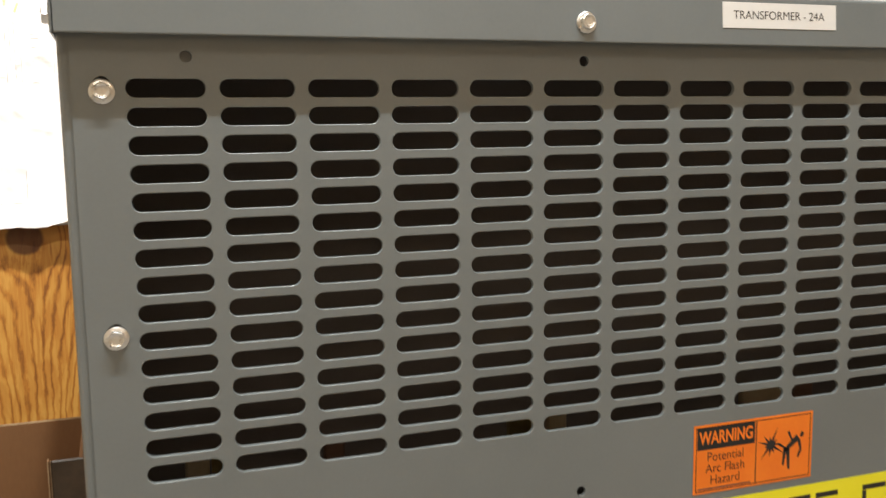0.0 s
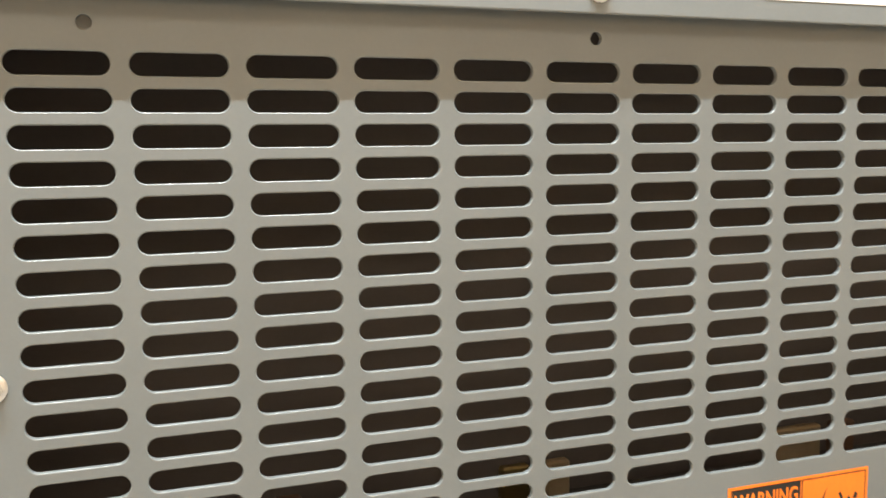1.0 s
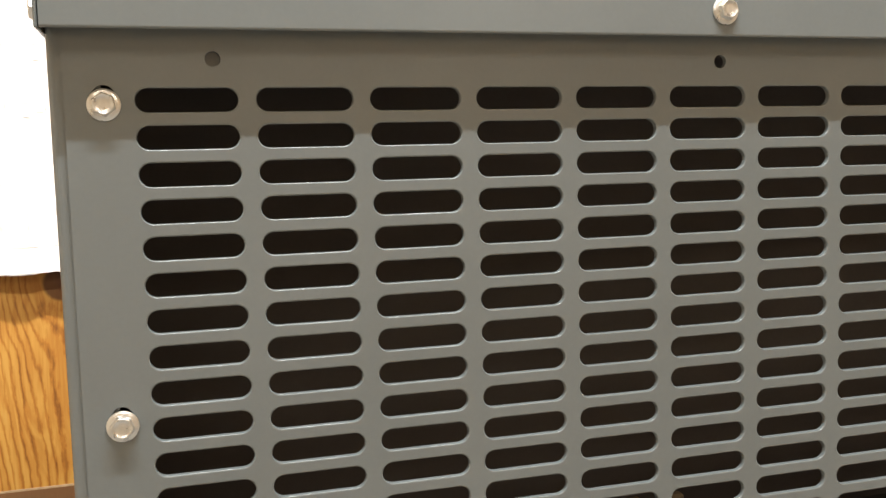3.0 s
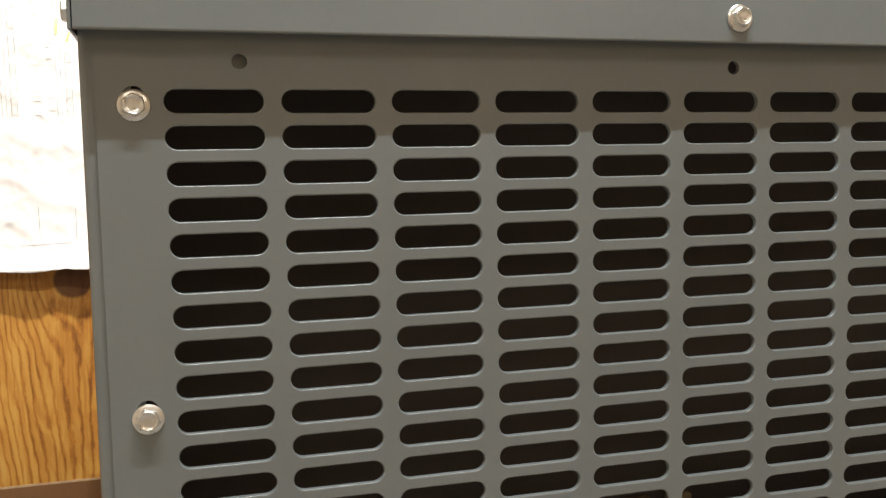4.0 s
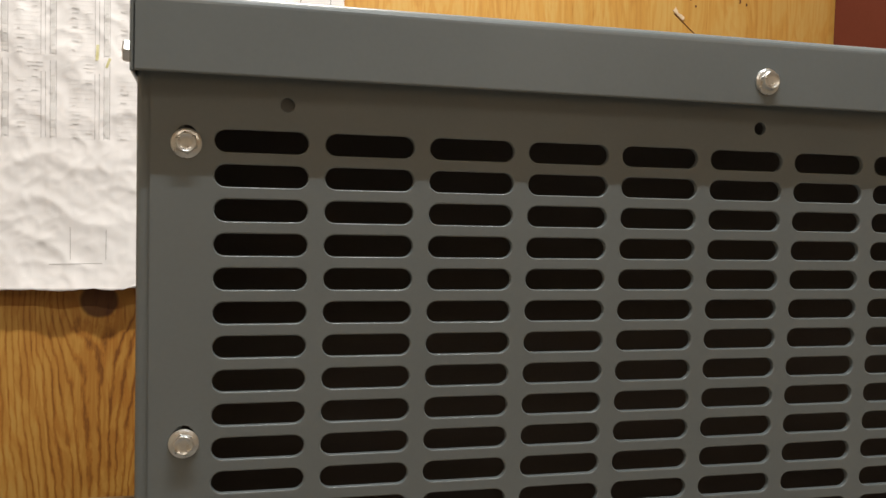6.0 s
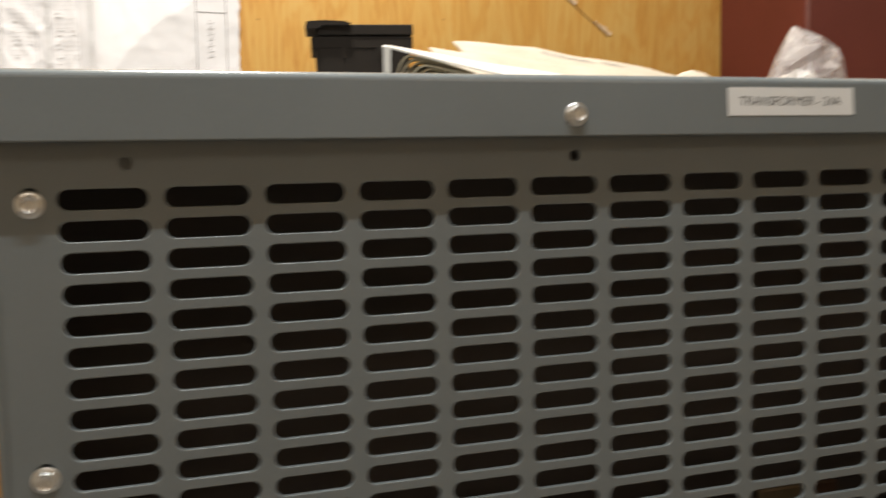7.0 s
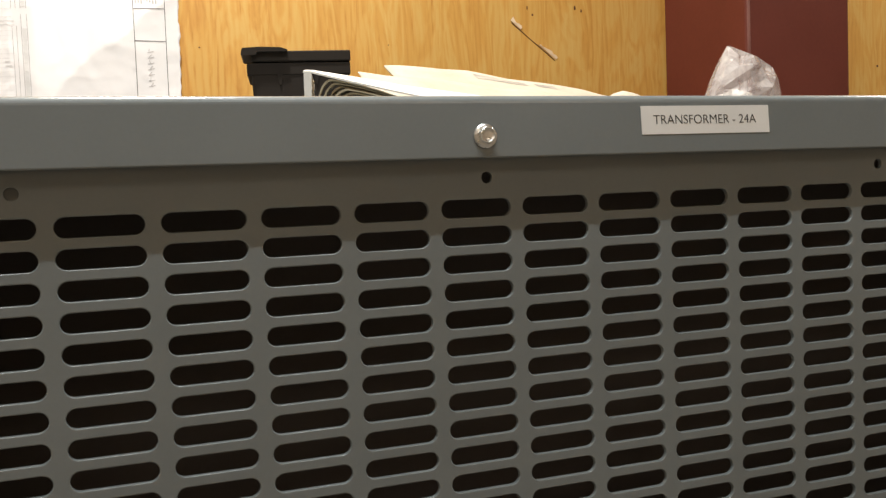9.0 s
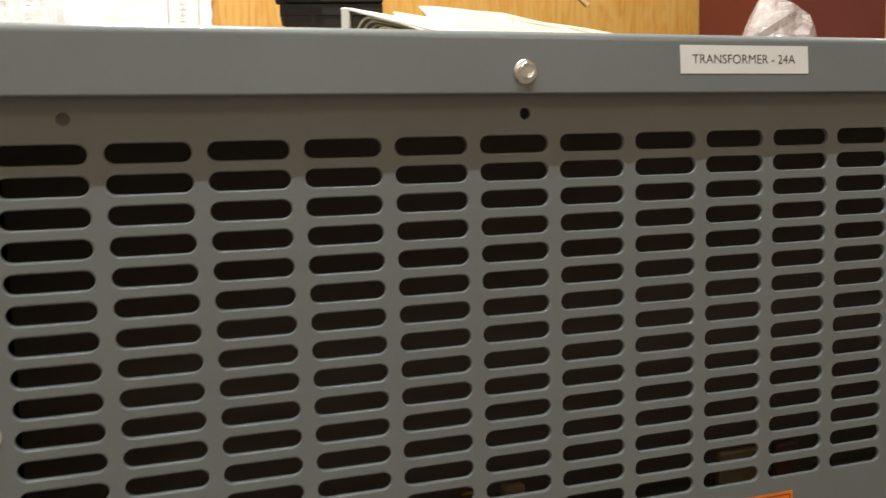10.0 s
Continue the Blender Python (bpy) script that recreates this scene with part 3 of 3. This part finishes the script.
# core and coils inside
for cx in (0.17, 0.457, 0.745):
    bm = lathe(bmesh.new(), [(0.05, -0.92), (0.125, -0.92), (0.128, -0.9), (0.128, -0.38), (0.122, -0.36), (0.05, -0.36), (0.05, -0.92)], 32)
    ob = part("coil", bm, COIL, cab, "brown varnished coil in the dark interior", smooth=False)
    ob.matrix_basis = pose(cx, 0.38, 0)
# added sheet, no real part: stands in for the cabinet's dark interior
part("interior_dark_sheet", box_bm(0.01, 0.905, 0.205, 0.2065, -0.47, 0.04), INTERIOR_DARK, cab, "added dark sheet standing in for the shaded interior behind the slots")
part("corner_bracket", box_bm(0.008, 0.082, 0.0045, 0.0065, -0.0072, 0.033, bevel=0.0006), GREY, cab, "grey bracket behind the corner of the panel")
part("core_yoke", box_bm(0.05, 0.865, 0.30, 0.46, -0.345, -0.22, bevel=0.004), DARKGREY, cab)
part("core_clamp", box_bm(0.03, 0.885, 0.285, 0.299, -0.335, -0.23, bevel=0.002), DARKGREY, cab)
for tx, w, mat in ((0.0655, 0.017, COPPER), (0.0795, 0.008, BRASS), (0.166, 0.016, COIL), (0.320, 0.021, BRASS), (0.352, 0.018, COPPER), (0.556, 0.044, COPPER), (0.600, 0.022, COIL), (0.83, 0.03, BRASS)):
    part("terminal_bar", box_bm(tx - w / 2, tx + w / 2, 0.118, 0.126, -0.43, -0.270, bevel=0.0015), mat, cab, "dull metal terminal bar inside")
part("terminal_board", box_bm(0.03, 0.885, 0.128, 0.14, -0.44, -0.30, bevel=0.001), DARKGREY, cab)

# ---- things on the cabinet ----
TOP = ZP + CT
# black plastic box with a lid and latch
tote = thing("storage_box", 0.3515, 0.689, TOP, "small black plastic box with a lid, standing on the cabinet", "box", rz=-11)


def tapered(bm, w0, w1, d0, d1, z0, z1, bev=0.004):
    vs = []
    for w, d, z in ((w0, d0, z0), (w1, d1, z1)):
        vs.append([bm.verts.new((sx * w / 2, sy * d / 2, z)) for sx, sy in ((-1, -1), (1, -1), (1, 1), (-1, 1))])
    bm.faces.new(vs[0][::-1])
    bm.faces.new(vs[1])
    for i in range(4):
        bm.faces.new((vs[0][i], vs[0][(i + 1) % 4], vs[1][(i + 1) % 4], vs[1][i]))
    bmesh.ops.bevel(bm, geom=list(bm.edges), offset=bev, segments=2, profile=0.5, affect="EDGES")
    return bm


ob = part("body", tapered(bmesh.new(), 0.108, 0.118, 0.09, 0.094, 0, 0.105), BLACK, tote)
ob.matrix_basis = pose(0.002, 0, 0)
part("rim", box_bm(-0.0617, 0.064, -0.0478, 0.052, 0.097, 0.1115, bevel=0.001), BLACK, tote)
part("lid", box_bm(-0.0555, 0.0645, -0.0495, 0.054, 0.1130, 0.1258, bevel=0.0012), BLACK, tote)
part("latch", sweep(bmesh.new(), [(-0.068, 0.1218), (-0.066, 0.1202), (-0.05, 0.1208), (-0.048, 0.1245), (-0.014, 0.1245), (-0.012, 0.1265), (-0.02, 0.1292), (-0.045, 0.1302), (-0.066, 0.1290)], "y", -0.0555, 0.02), BLACK, tote)
for rx_ in (-0.022, 0.022):
    part("rib", sweep(bmesh.new(), [(rx_ - 0.004, 0.100), (rx_ + 0.004, 0.100), (rx_ + 0.001, 0.085), (rx_ - 0.001, 0.085)], "y", -0.0482, -0.04), BLACK, tote)

# white binder lying with curled newspapers in it
binder = thing("white_folder", 0.2545, 0.2144, TOP, "open white card folder stuffed with curled newsprint", "folder", rz=-15)
part("spine", sweep(bmesh.new(), [(0.0, 0.0), (0.005, 0.0), (0.0065, 0.0410), (0.0035, 0.0425), (0.0005, 0.0415)], "y", 0, 0.05), FOLDER, binder)
# flap: low front edge and a higher back edge
front_line = [(0.0, 0.0432), (0.006, 0.0428), (0.02, 0.0390), (0.041, 0.0334), (0.073, 0.0255), (0.11, 0.0170), (0.15, 0.0085), (0.185, 0.003)]
back_line = [(0.0, 0.0508), (0.006, 0.0504), (0.02, 0.0478), (0.042, 0.0437), (0.08, 0.0358), (0.129, 0.0280), (0.16, 0.0225), (0.2, 0.015)]
bm = bmesh.new()
rows = []
for (xa, za), (xb, zb) in zip(front_line, back_line):
    rows.append([bm.verts.new((xa + (xb - xa) * f, 0.05 * f, za + (zb - za) * f - dz)) for dz in (0, 0.0014) for f in (0, 0.5, 1)])
for a, b in zip(rows, rows[1:]):
    for q in ((0, 1), (1, 2), (4, 3), (5, 4), (3, 0), (2, 5)):
        bm.faces.new((a[q[0]], b[q[0]], b[q[1]], a[q[1]]))
for a in (rows[0], rows[-1]):
    bm.faces.new((a[0], a[1], a[2], a[5], a[4], a[3]))
part("flap", bm, FOLDER, binder)
part("back_board", box_bm(0.005, 0.24, 0, 0.10, 0, 0.0025), FOLDER, binder)
part("paper_stack", sweep(bmesh.new(), [(0.014, 0.003), (0.016, 0.020), (0.026, 0.0300), (0.05, 0.0255), (0.09, 0.0165), (0.13, 0.0085), (0.15, 0.003)], "y", 0.014, 0.048), NEWS, binder, "packed grey newsprint")
for i in range(7):
    xl, xp, zp = 0.0095 + 0.0034 * i, 0.021 + 0.0042 * i, 0.0368 - 0.0026 * i
    pts = [(xp - (xp - xl) * math.cos(a), 0.012 + (zp - 0.012) * math.sin(a)) for a in [radians(9 * j) for j in range(11)]]
    pts += [(xp + 0.012 * j, max(zp - 0.0022 * j - 0.0003 * j * j, 0.004)) for j in range(1, 7)]
    prof = pts + [(x + 0.0009, z - 0.0013) for x, z in pts[::-1]]
    part("newsprint_sheet", sweep(bmesh.new(), prof, "y", 0.002 + 0.0025 * (i % 3), 0.0135), NEWS, binder, "curled grey newsprint")


# loose cream papers behind the folder
def loose_sheet(name, ox, oy, profile, y0, y1, seed, label, category, mat, thick=0.0006, tilt=0.0, print_at=()):
    th = thing(name, ox, oy, TOP, label, category)
    bm = bmesh.new()
    nx_, ny_ = 28, 8
    grid = []
    for i in range(nx_ + 1):
        u = i / nx_ * (len(profile) - 1)
        k = min(int(u), len(profile) - 2)
        f = u - k
        x = profile[k][0] * (1 - f) + profile[k + 1][0] * f
        z = profile[k][1] * (1 - f) + profile[k + 1][1] * f
        col = []
        for j in range(ny_ + 1):
            y = y0 + (y1 - y0) * j / ny_
            dz = 0.006 * noise.noise(Vector((x * 14, y * 12, seed)))
            col.append(bm.verts.new((x, y + 0.006 * noise.noise(Vector((x * 9, seed, y))), max(0.0012, (z + dz) * (0.12 + 0.88 * (j / ny_) ** 0.75) + tilt * y))))
        grid.append(col)
    for i in range(nx_):
        for j in range(ny_):
            bm.faces.new((grid[i][j], grid[i + 1][j], grid[i + 1][j + 1], grid[i][j + 1]))
    spots_of = [[q.co.copy() for q in col] for col in grid]
    ob = part("sheet", bm, mat, th, smooth=True)
    sol = ob.modifiers.new("thickness", "SOLIDIFY")
    sol.thickness, sol.offset = thick, 0.0
    for i0, i1, j0, j1 in print_at:
        bm = bmesh.new()
        rows = [[bm.verts.new(spots_of[i][j] + Vector((0, -0.0006, 0.001))) for j in range(j0, j1 + 1)] for i in range(i0, i1 + 1)]
        for a, b in zip(rows, rows[1:]):
            for k in range(j1 - j0):
                bm.faces.new((a[k], b[k], b[k + 1], a[k + 1]))
        part("print", bm, PRINT, th, "grey unreadable print")
    return th


loose_sheet("cream_envelope", 0.377, 0.30, [(0.0, 0.0745), (0.05, 0.0722), (0.09, 0.069), (0.135, 0.0622), (0.18, 0.0562), (0.225, 0.051), (0.27, 0.043), (0.295, 0.03)], 0, 0.10, 3.1, "crumpled cream paper envelope lying on the cabinet", "envelope", MANILA, 0.0016, print_at=((8, 13, 6, 7), (14, 16, 6, 7)))
loose_sheet("cream_sheet", 0.335, 0.275, [(0.0, 0.0625), (0.05, 0.0595), (0.1, 0.051), (0.16, 0.042), (0.22, 0.034), (0.27, 0.02)], 0, 0.07, 7.7, "loose cream sheet of paper with curled edges", "paper", MANILA, 0.001)
loose_sheet("cream_wad", 0.563, 0.26, [(0.0, 0.026), (0.012, 0.036), (0.025, 0.0395), (0.04, 0.037), (0.055, 0.030), (0.07, 0.012)], 0, 0.035, 5.5, "small folded wad of cream paper", "paper", MANILA, 0.001)

# clear plastic bag
bag = thing("plastic_bag", 0.8245, 0.42, TOP, "crumpled clear plastic bag standing on the cabinet", "bag")
bm = bmesh.new()
rings = []
LEFT_EDGE = ((0, -0.057), (0.47, -0.046), (0.8, -0.031), (1.0, -0.0195))
RIGHT_EDGE = ((0, 0.057), (0.47, 0.051), (0.66, 0.045), (0.82, 0.037), (0.93, 0.004), (1.0, -0.0155))


def along(line, f):
    for (a, va), (b2, vb) in zip(line, line[1:]):
        if f <= b2:
            return va + (vb - va) * (f - a) / (b2 - a)
    return line[-1][1]


for k in range(9):
    f = k / 8
    xl, xr = along(LEFT_EDGE, f), along(RIGHT_EDGE, f)
    ring = []
    for i in range(14):
        a = 2 * math.pi * i / 14
        rr = 1 + 1.1 * noise.noise(Vector((math.cos(a) * 2.6, math.sin(a) * 2.6, f * 5.5 + 4))) * (abs(math.sin(a)))
        ring.append(bm.verts.new(((xl + xr) / 2 + (xr - xl) / 2 * math.cos(a), 0.34 * (xr - xl) * rr * math.sin(a), 0.1038 * f)))
    rings.append(ring)
for a, b in zip(rings, rings[1:]):
    for i in range(14):
        bm.faces.new((a[i], a[(i + 1) % 14], b[(i + 1) % 14], b[i]))
bm.faces.new(rings[-1])
bm.faces.new(rings[0][::-1])
part("film", bm, FILM, bag, smooth=False)
bm = bmesh.new()
bmesh.ops.create_icosphere(bm, subdivisions=3, radius=1.0)
for vtx in bm.verts:
    c = vtx.co
    k = 1 + 0.45 * noise.noise(c * 1.7 + Vector((3, 1, 8))) + 0.2 * noise.noise(c * 4.1)
    vtx.co = Vector((c.x * 0.036 * k - 0.008, c.y * 0.014 * k, max(0.002, 0.024 + c.z * 0.03 * k)))
part("contents", bm, FOLDER, bag, "pale crumpled contents seen through the film")

# ---- drawing sheet pinned on the wall ----
sheet = thing("drawing_sheet", 0, WALL, ZP, "large crumpled white drawing sheet pinned to the plywood", "drawing")
SX0, SX1, SZ0, SZ1 = -0.72, 0.2365, -0.186, 0.62


def ridge(x, z, scale, seed):
    """Sharp creases: high along the lines where the noise changes sign."""
    return 1.0 - min(1.0, 3.2 * abs(noise.noise(Vector((x * scale, z * scale, seed)))))


def rise(x, z):
    """How far the crumpled sheet stands off the wall."""
    curl = 0.027 * math.exp(-max(0.0, z - SZ0) / 0.06) * (0.8 + 0.5 * noise.noise(Vector((x * 7, 0, 3.3))))
    wave = 0.013 * noise.noise(Vector((x * 16, z * 16, 7.7)))
    below = 0.142 + (x - 0.03) * 0.86 + wave - z
    side = max(0.0, min(1.0, (x + 0.05) / 0.08))
    fold = 0.022 * side * (math.exp(-below / 0.15) if below > 0 else math.exp(below / 0.5))
    rough = 0.85 if x < 0 else 0.3
    soft = 0.0025 * noise.noise(Vector((x * 6, z * 6, 1.3))) + 0.0022 * noise.noise(Vector((x * 17, z * 13, 5.1)))
    crease = 0.0024 * ridge(x, z, 13, 9.1) + 0.0013 * ridge(x, z, 27, 2.1) + 0.0007 * ridge(x, z, 55, 4.4)
    return 0.007 + curl + fold + soft + rough * crease


bm = bmesh.new()
NX, NZ = 300, 250
grid = []
for i in range(NX + 1):
    col = []
    for j in range(NZ + 1):
        u, v = i / NX, j / NZ
        x = SX0 + (SX1 - SX0) * u
        z = SZ0 + (SZ1 - SZ0) * v
        if i == NX:
            x += 0.0045 * noise.noise(Vector((0, z * 26, 2))) + 0.0016 * noise.noise(Vector((0, z * 90, 4)))
        if j == 0:
            z += 0.005 * noise.noise(Vector((x * 20, 0, 6))) + 0.46 * max(0.0, min(x, 0.0) + 0.082) + 0.0015 * noise.noise(Vector((x * 70, 0, 6)))
        col.append(bm.verts.new((x, -rise(x, z), z)))
    grid.append(col)
for i in range(NX):
    for j in range(NZ):
        bm.faces.new((grid[i][j], grid[i + 1][j], grid[i + 1][j + 1], grid[i][j + 1]))
ob = part("paper", bm, PAPER, sheet, smooth=True)
sol = ob.modifiers.new("thickness", "SOLIDIFY")
sol.thickness, sol.offset = 0.0003, 1.0


def ink_strip(bm, x0, z0, x1, z1, w):
    """A printed stroke that follows the sheet's folds."""
    ln = math.hypot(x1 - x0, z1 - z0)
    n = max(1, int(ln / 0.006))
    nx, nz = -(z1 - z0) / ln * w / 2, (x1 - x0) / ln * w / 2
    prev = None
    for i in range(n + 1):
        f = i / n
        x, z = x0 + (x1 - x0) * f, z0 + (z1 - z0) * f
        pair = [bm.verts.new((x + s * nx, -rise(x + s * nx, z + s * nz) - 0.00055, z + s * nz)) for s in (1, -1)]
        if prev:
            bm.faces.new((prev[0], prev[1], pair[1], pair[0]))
        prev = pair


def ink_part(name, strokes, mat, label=""):
    bm = bmesh.new()
    for s in strokes:
        ink_strip(bm, *s)
    return part(name, bm, mat, sheet, label)


rng = random.Random(4)
ink_part("border_lines", [(0.1717, -0.17, 0.1695, 0.6, 0.0009), (0.2167, -0.17, 0.2162, 0.6, 0.0009), (0.171, 0.2400, 0.217, 0.2405, 0.0009), (0.171, 0.2875, 0.2165, 0.2885, 0.0009), (0.171, 0.42, 0.2175, 0.42, 0.0009)], INK_DARK, "thin ruled title block lines")
ink_part("title_print", [(0.1745 + 0.0042 * k, 0.294 + 0.006 * rng.random(), 0.1745 + 0.0042 * k, 0.345 + 0.05 * rng.random(), 0.0021) for k in range(8)], INK, "columns of unreadable print")
hand = []
zz = 0.172
while zz < 0.224:
    hand.append((0.188, zz, 0.1975, zz + 0.002, 0.0009))
    hand.append((0.188 + 0.004 * rng.random(), zz + 0.0015, 0.190 + 0.006 * rng.random(), zz + 0.006, 0.0009))
    zz += 0.0085
ink_part("hand_strokes", hand, INK, "grey unreadable pencil strokes")
# ruled schedule blocks: thin row lines, a few lines of heading, narrow columns at the far edge
for xr in (-0.3105, -0.241, -0.177, -0.1036, -0.037, 0.0225):
    xl = xr - 0.056
    for z0, z1 in ((0.034, 0.1455), (0.154, 0.276), (0.285, 0.40), (0.41, 0.53)):
        rules, words = [], []
        z = z0
        while z < z1 - 0.022:
            rules.append((xl, z, xr - 0.0205, z, 0.00035))
            if rng.random() < 0.4:
                words.append((xl + 0.004, z + 0.0022, xl + 0.008 + 0.008 * rng.random(), z + 0.0022, 0.0016))
            if rng.random() < 0.15:
                words.append((xr - 0.033, z + 0.0022, xr - 0.027 + 0.004 * rng.random(), z + 0.0022, 0.0013))
            z += 0.0066
        for k in range(3):
            w = 0.004 + 0.010 * rng.random()
            words.append(((xl + xr) / 2 - w, z1 - 0.003 - 0.0055 * k, (xl + xr) / 2 + w, z1 - 0.003 - 0.0055 * k, 0.001))
        posts = [(x, z0, x, z1 - 0.016, 0.0007) for x in (xr - 0.0205, xr - 0.0145)]
        posts += [(x, z0, x, z1, 0.0008) for x in (xr - 0.008, xr)]
        z = z0 + 0.002
        while z < z1 - 0.02:
            words.append((xr - 0.004, z, xr - 0.004, min(z1 - 0.02, z + 0.012), 0.0062 - 0.001 * rng.random()))
            z += 0.0124
        tagged(ink_part("ruled_lines", rules, INK_PALE, "thin pale ruled rows"), kind="stuff")
        tagged(ink_part("column_lines", posts, INK, "thin grey column lines"), kind="stuff")
        tagged(ink_part("small_print", words, INK_PALE, "small unreadable grey print"), kind="stuff")
ink_part("detail_lines", [(-0.156, -0.142, -0.157, -0.095, 0.0009), (-0.107, -0.142, -0.107, -0.098, 0.0009), (-0.185, -0.149, -0.112, -0.147, 0.0007)], INK, "thin drawn lines")
ink_part("marker_smear", [(-0.1215, 0.149, -0.1205, 0.172, 0.0042), (-0.1085, 0.139, -0.1035, 0.153, 0.0036)], MARKER, "pale yellow marker smear")

# ---- cardboard boxes beside the cabinet ----
def corrugated(name, parent, x0, x1, z0, z1, y, lean=0.0, thick=0.004):
    """An upright board with two liners and a wavy core along its top edge."""
    bd = part(name, box_bm(x0, x1, y, y + thick, z0, z1 - 0.001), CARD, parent)
    bm = bmesh.new()
    n = int((x1 - x0) / 0.0016)
    prof = [(x0 + (x1 - x0) * i / n, y + thick / 2 + thick * 0.36 * math.sin(i * math.pi / 2)) for i in range(n + 1)]
    up = [(bm.verts.new((x, yy, z1 - 0.003)), bm.verts.new((x, yy, z1))) for x, yy in prof]
    for a, b in zip(up, up[1:]):
        bm.faces.new((a[0], b[0], b[1], a[1]))
    edge = part("cut_edge", bm, CARD_EDGE, bd, "torn pale corrugated edge")
    for yy in (y, y + thick - 0.0005):
        lin = box_bm(x0, x1, yy, yy + 0.0005, z1 - 0.001, z1 + 0.0008)
        part("liner_edge", lin, CARD_EDGE, bd)
    return bd


BX0, BX1 = -0.62, -0.03
carton = thing("cardboard_box", 0, 0, 0, "open brown cardboard box beside the cabinet", "box")
ZT = ZP - 0.434
corrugated("back_flap", carton, BX0, BX1, 0.55, ZT, 0.80)
part("back_wall", box_bm(BX0, BX1, 0.796, 0.80, 0, 0.56), CARD, carton)
part("front_wall", box_bm(BX0, BX1, 0.36, 0.364, 0, 0.56), CARD, carton)
part("side_wall", box_bm(BX0, BX0 + 0.004, 0.364, 0.796, 0, 0.56), CARD, carton)
part("side_wall", box_bm(BX1 - 0.004, BX1, 0.364, 0.796, 0, 0.56), CARD, carton)
part("bottom", box_bm(BX0, BX1, 0.364, 0.796, 0, 0.004), CARD, carton)
part("side_flap", box_bm(BX1 - 0.008, BX1 - 0.004, 0.40, 0.78, 0.56, ZP - 0.42), CARD, carton)
flap = part("front_flap", box_bm(-0.0505, -0.009, 0.36, 0.364, 0.55, ZP - 0.344, bevel=0.001), CARD_DARK, carton, "dark taped flap with a pale torn edge")
for k in range(3):
    part("torn_edge", sweep(bmesh.new(), [(-0.0535 + 0.0009 * k, 0.356 + 0.002 * k), (-0.0524 + 0.0009 * k, 0.356 + 0.002 * k), (-0.0524 + 0.0009 * k, 0.3655), (-0.0535 + 0.0009 * k, 0.3655)], "z", 0.56, ZP - 0.3425 - 0.0012 * k), CARD_EDGE if k != 1 else CARD, flap)
